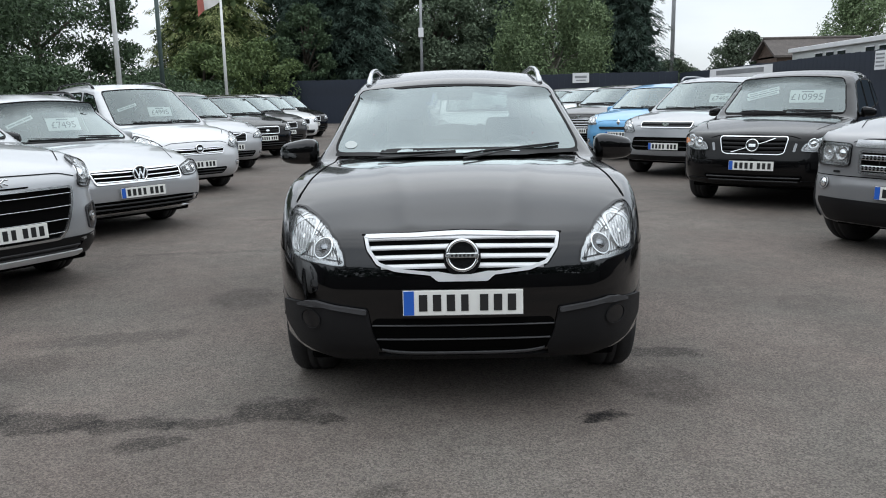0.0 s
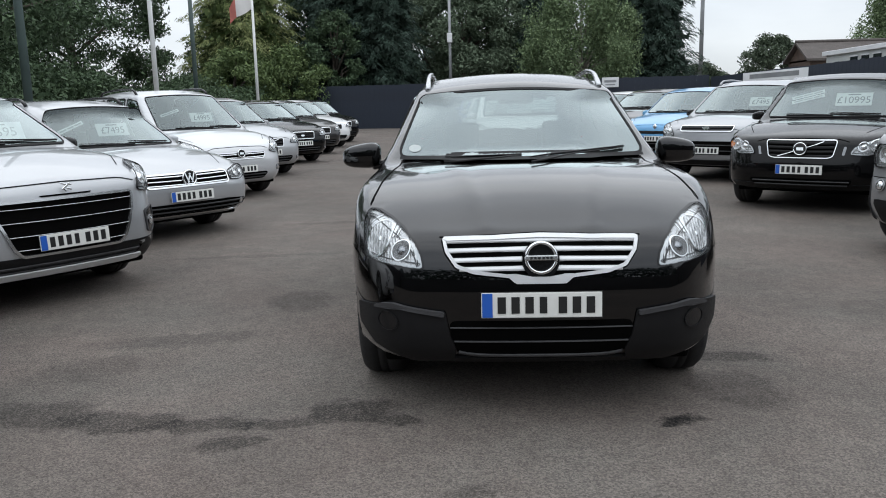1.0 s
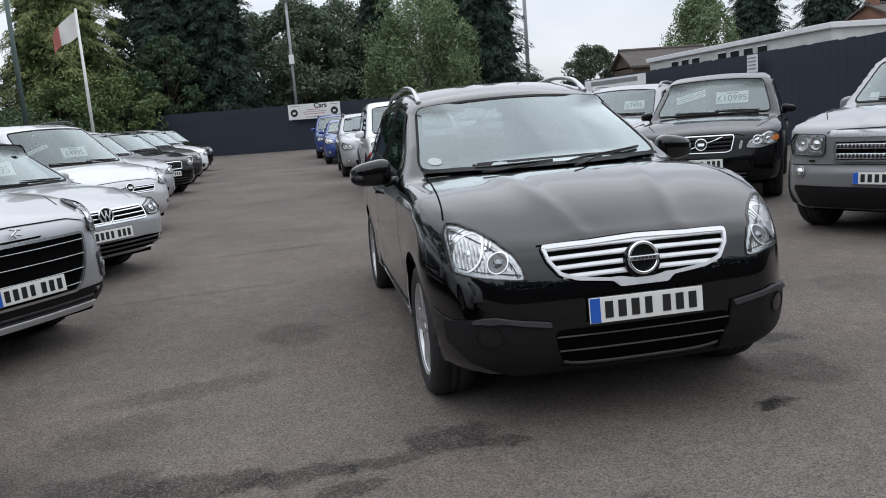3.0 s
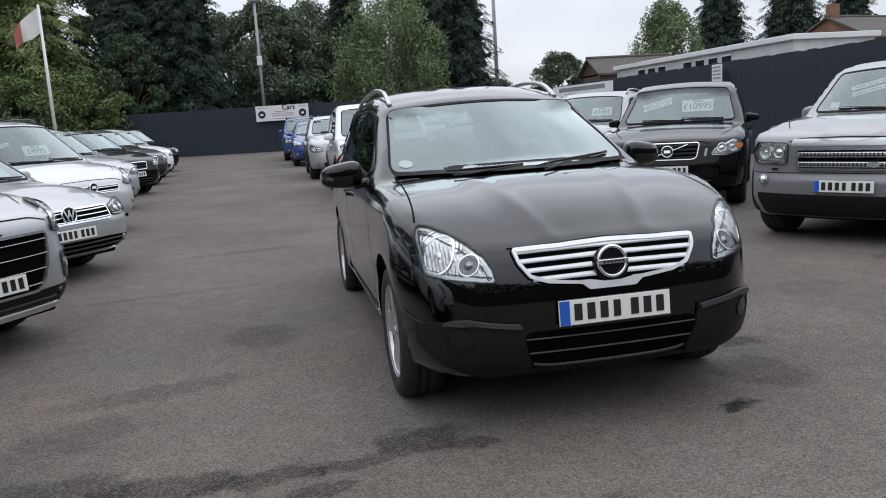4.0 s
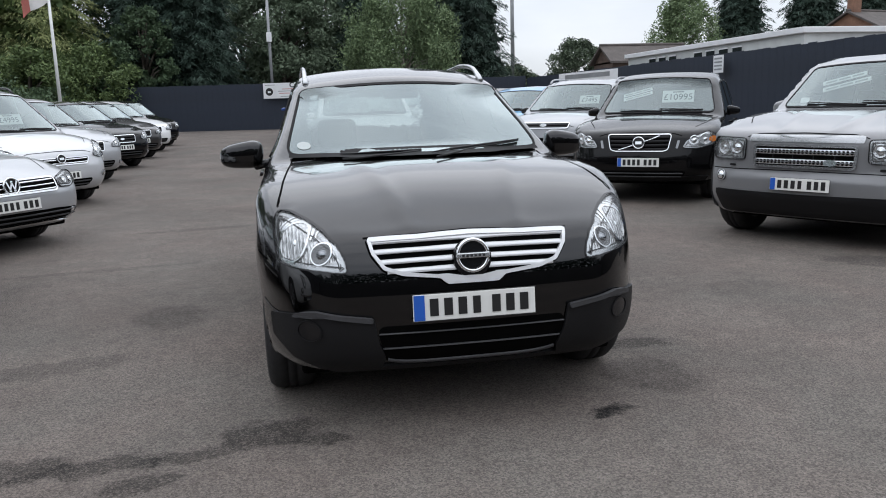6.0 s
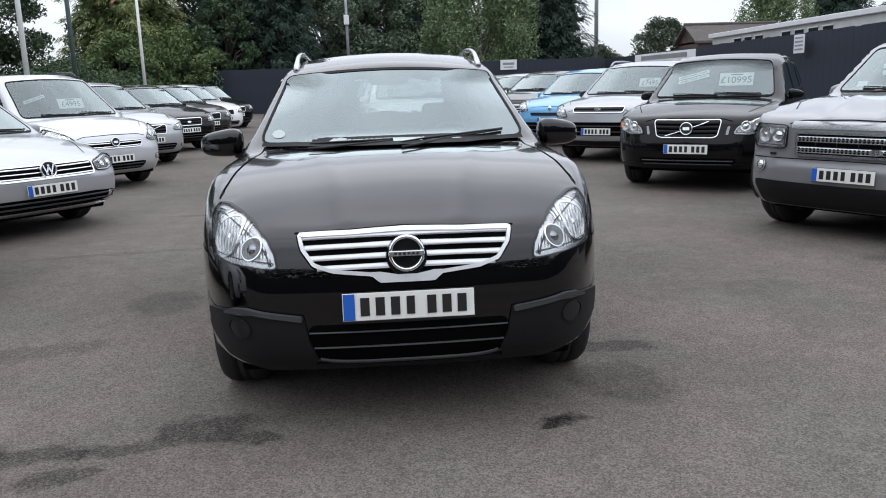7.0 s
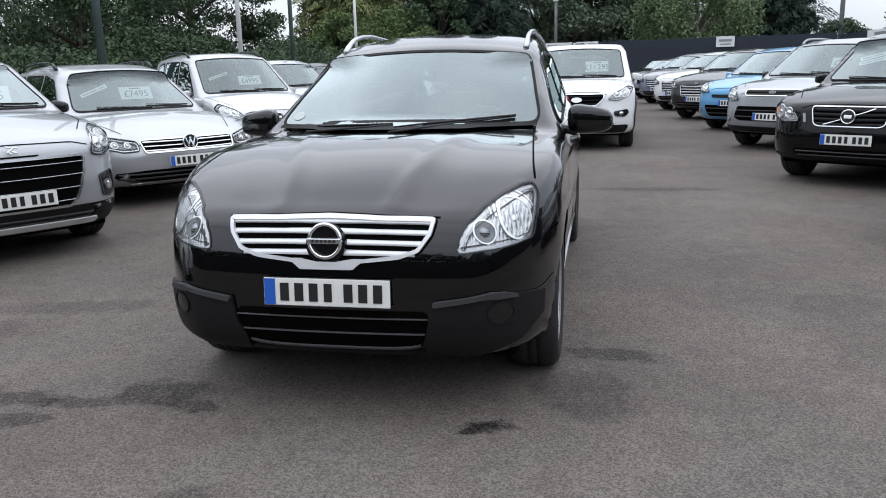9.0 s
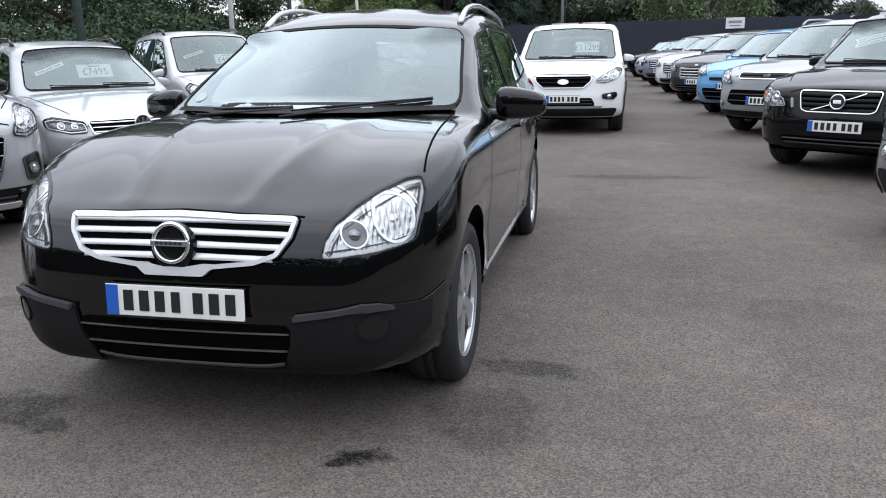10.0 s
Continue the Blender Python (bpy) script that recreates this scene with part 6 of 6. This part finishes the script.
def tree(x, y, high, wide, kind, seed, count=9000, size=0.20, low=0.15, label=""):
    rng = np.random.default_rng(seed)
    z0 = lie(y)
    root = empty("tree", pose(x, y, z0))
    conifer = kind in ("conifer", "golden")
    birch = kind == "birch"
    tagged(root, label or {"conifer": "tall dark green conifer behind the fence", "birch": "airy pale-green birch with drooping crown", "broad": "leafy green broadleaf tree at the lot's edge", "yellow": "bushy yellow-green broadleaf tree", "golden": "tall golden-green conifer with a straight tapering side", "sage": "grey-green broadleaf tree behind the fence", "far": "dull green tree in the distance"}[kind], "tree")
    tr = 0.018 * high + 0.06
    trunk = [(0.1 * math.sin(k), 0.1 * math.cos(1.3 * k), high * k / 8 * 0.95) for k in range(9)]
    obj("trunk", *tube(trunk, [tr * (1 - 0.11 * k) for k in range(9)], 9), M_BIRCHBARK if birch else M_BARK, root)
    pts, axes = [], []
    if conifer:
        n = 64
        for i in range(n):
            f = low + (1 - low) * (i / n) ** 0.9
            r0 = wide * (1 - f) ** (1.0 if kind == "golden" else 0.75) + 0.2
            a0 = rng.uniform(0, 6.28)
            for j in range(6):
                r = r0 * rng.uniform(0.62, 1.16)
                a = a0 + j * 1.047 + rng.uniform(-0.35, 0.35)
                m = max(8, int(count / n / 6))
                t = rng.uniform(0.10, 1, m) ** 0.6
                spread = 0.17 * r * (0.35 + 0.65 * (1 - t * t))
                d = np.stack([np.cos(a) * r * t, np.sin(a) * r * t, f * high + 0.10 * r * t - 0.34 * r * t * t], -1)
                off = rng.normal(0, 1, m) * spread
                d[:, 0] += -math.sin(a) * off + rng.normal(0, 0.07, m)
                d[:, 1] += math.cos(a) * off + rng.normal(0, 0.07, m)
                d[:, 2] -= np.abs(rng.normal(0, 0.14, m)) + 0.25 * np.abs(off)
                pts.append(d)
                fan = np.sign(off) * 0.7
                axes.append(np.stack([np.cos(a) - fan * math.sin(a), np.sin(a) + fan * math.cos(a), -0.2 - 0.7 * t], -1))
    else:
        blobs = 120
        limbs = []
        for i in range(blobs):
            f = low + (1 - low) * rng.uniform(0.02, 1.0)
            env = math.sin(math.pi * min(1, max(0.0, (f - low) / (1 - low) * 0.80 + 0.16))) ** 0.7
            a = rng.uniform(0, 6.28)
            rr = wide * env * rng.uniform(0.10, 1.0) ** 0.45
            c = np.array((rr * math.cos(a), rr * math.sin(a), f * high))
            br = wide * rng.uniform(0.12, 0.26)
            m = int(count / blobs)
            d = rng.normal(size=(m, 3))
            d /= np.linalg.norm(d, axis=1, keepdims=True)
            d *= br * rng.uniform(0.05, 1.25, (m, 1)) ** 0.6
            d[:, 2] *= 0.7 if not birch else 1.5
            pts.append(c + d)
            if i % 7 == 0:
                limbs.append(((0, 0, max(0.2, f * 0.62) * high), tuple(c * 0.97)))
        for p0, p1 in limbs:
            p0, p1 = Vector(p0), Vector(p1)
            mid = (p0 + p1) / 2 + Vector((0, 0, 0.05 * high))
            obj("limb", *tube([p0, mid, p1], [tr * 0.42, tr * 0.28, tr * 0.08], 6), M_BIRCHBARK if birch else M_BARK, root)
    P = np.concatenate(pts)
    if conifer:
        # Inner layer of darker leaves: crown shade is put into their colour.
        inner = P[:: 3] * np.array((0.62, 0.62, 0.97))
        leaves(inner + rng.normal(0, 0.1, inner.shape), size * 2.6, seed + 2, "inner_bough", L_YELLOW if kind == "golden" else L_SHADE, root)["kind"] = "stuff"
        crown = leaves(P, size, seed + 1, "crown", L_GOLD if kind == "golden" else L_DARK, root, np.concatenate(axes), 0.20)
    else:
        crown = leaves(P, size, seed + 1, "crown", {"birch": L_BIRCH, "broad": L_MID, "yellow": L_YELLOW, "sage": L_SAGE, "far": L_FAR}[kind], root, None, 0.5)
    crown["kind"] = "stuff"
    return root


def hedge(name, p0, p1, high, deep, count, size, seed, material, label):
    rng = np.random.default_rng(seed)
    t = rng.uniform(0, 1, count)
    p = np.outer(1 - t, (*p0, 0)) + np.outer(t, (*p1, 0))
    d = np.array((p1[0] - p0[0], p1[1] - p0[1], 0.0))
    d /= np.linalg.norm(d)
    nrm = np.array((-d[1], d[0], 0))
    top = high * (0.80 + 0.14 * np.sin(t * 23 + seed) + 0.08 * np.sin(t * 61 + 2 * seed))
    p += nrm * rng.normal(0, deep * 0.4, (count, 1))
    p[:, 2] = rng.uniform(0.0, 1, count) ** 0.85 * top
    p[:, 2] += [lie(v) for v in p[:, 1]]
    root = empty(name, Matrix.Identity(4))
    tagged(root, label, "hedge", kind="stuff")
    leaves(p, size, seed, "foliage", material, root)
    return root


# trees behind the back fence, from the broadleaf edge past the conifer wall to the birch
tree(-23.3, 41.08, 12.6, 5.2, "broad", 11, 46000, 0.12)
tree(-29, 37.16, 13, 6, "broad", 12, 26000, 0.13)
tree(-15.3, 46.94, 19, 5.6, "golden", 14, 96000, 0.12, 0.03)
tree(-11.2, 50.5, 12.5, 3.3, "broad", 28, 36000, 0.12, 0.05)
tree(-16.8, 47.92, 8.0, 2.6, "broad", 13, 20000, 0.11)
tree(-11.6, 43.52, 4.6, 2.6, "yellow", 15, 22000, 0.10, 0.05)
tree(-14.4, 42.05, 4.4, 2.6, "yellow", 16, 20000, 0.10, 0.05)
tree(-9.2, 47.92, 18, 4.8, "conifer", 17, 56000, 0.12, 0.05)
tree(-6.2, 46.94, 17, 3.4, "conifer", 18, 50000, 0.12, 0.05)
tree(-9.1, 44.99, 7.0, 1.9, "broad", 19, 16000, 0.10)
tree(-1.5, 51.83, 9.2, 3.8, "sage", 20, 34000, 0.12, 0.10)
tree(-4.2, 54.5, 9.0, 3.4, "sage", 27, 24000, 0.12, 0.08)
tree(1.6, 54.77, 9.7, 3.8, "sage", 21, 30000, 0.12, 0.10)
tree(3.9, 52.0, 11.6, 3.2, "conifer", 22, 36000, 0.12, 0.05)
tree(5.75, 44.99, 8.5, 3.5, "birch", 23, 60000, 0.085, 0.08)
tree(8.6, 50.86, 14.5, 3.6, "conifer", 25, 30000, 0.12, 0.05)
tree(10.4, 47.43, 12.8, 3.9, "conifer", 24, 44000, 0.12, 0.05)
hedge("far_woods", (-22, 60.64), (14, 60.64), 6.5, 3, 40000, 0.22, 31, L_DARK, "dark woods far behind the lot")
hedge("hedge", (-32, 44.01), (-9, 44.01), 3.4, 2.0, 36000, 0.12, 32, L_MID, "overgrown green hedge at the lot's edge")
hedge("hedge", (-13.5, 43.03), (-13, 1.96), 2.9, 1.5, 60000, 0.075, 33, L_MID, "overgrown hedge along the lot")
tree(-16.5, 21.52, 9.5, 4.0, "broad", 41, 44000, 0.085)
tree(-17, 11.74, 10, 4.2, "broad", 42, 22000, 0.10)
tree(-15, 2.93, 9, 4, "broad", 43, 8000, 0.16)
# trees past the side fence
tree(25.8, 48.9, 7.8, 2.7, "birch", 51, 26000, 0.10)
tree(33, 53.79, 12.0, 4.2, "conifer", 52, 34000, 0.13, 0.05)
tree(38.5, 52.81, 12.8, 4.6, "conifer", 53, 34000, 0.13, 0.05)
tree(43, 51.83, 11.5, 4.0, "conifer", 58, 24000, 0.14, 0.05)
tree(27.2, 74.33, 6.7, 3.4, "far", 54, 16000, 0.14)
tree(21.2, 76.28, 4.6, 2.8, "far", 55, 12000, 0.14)
tree(16.0, 76.28, 3.8, 2.6, "far", 57, 10000, 0.14)
tree(32, 29.34, 6, 3.2, "broad", 56, 12000, 0.13)
# trees beyond the near wall, unseen; inferred from their ragged reflection in the paint
hedge("treeline", (-40, -20), (40, -20), 7.6, 3.0, 22000, 0.30, 61, L_DARK, "dark tree line beyond the lot's near wall")
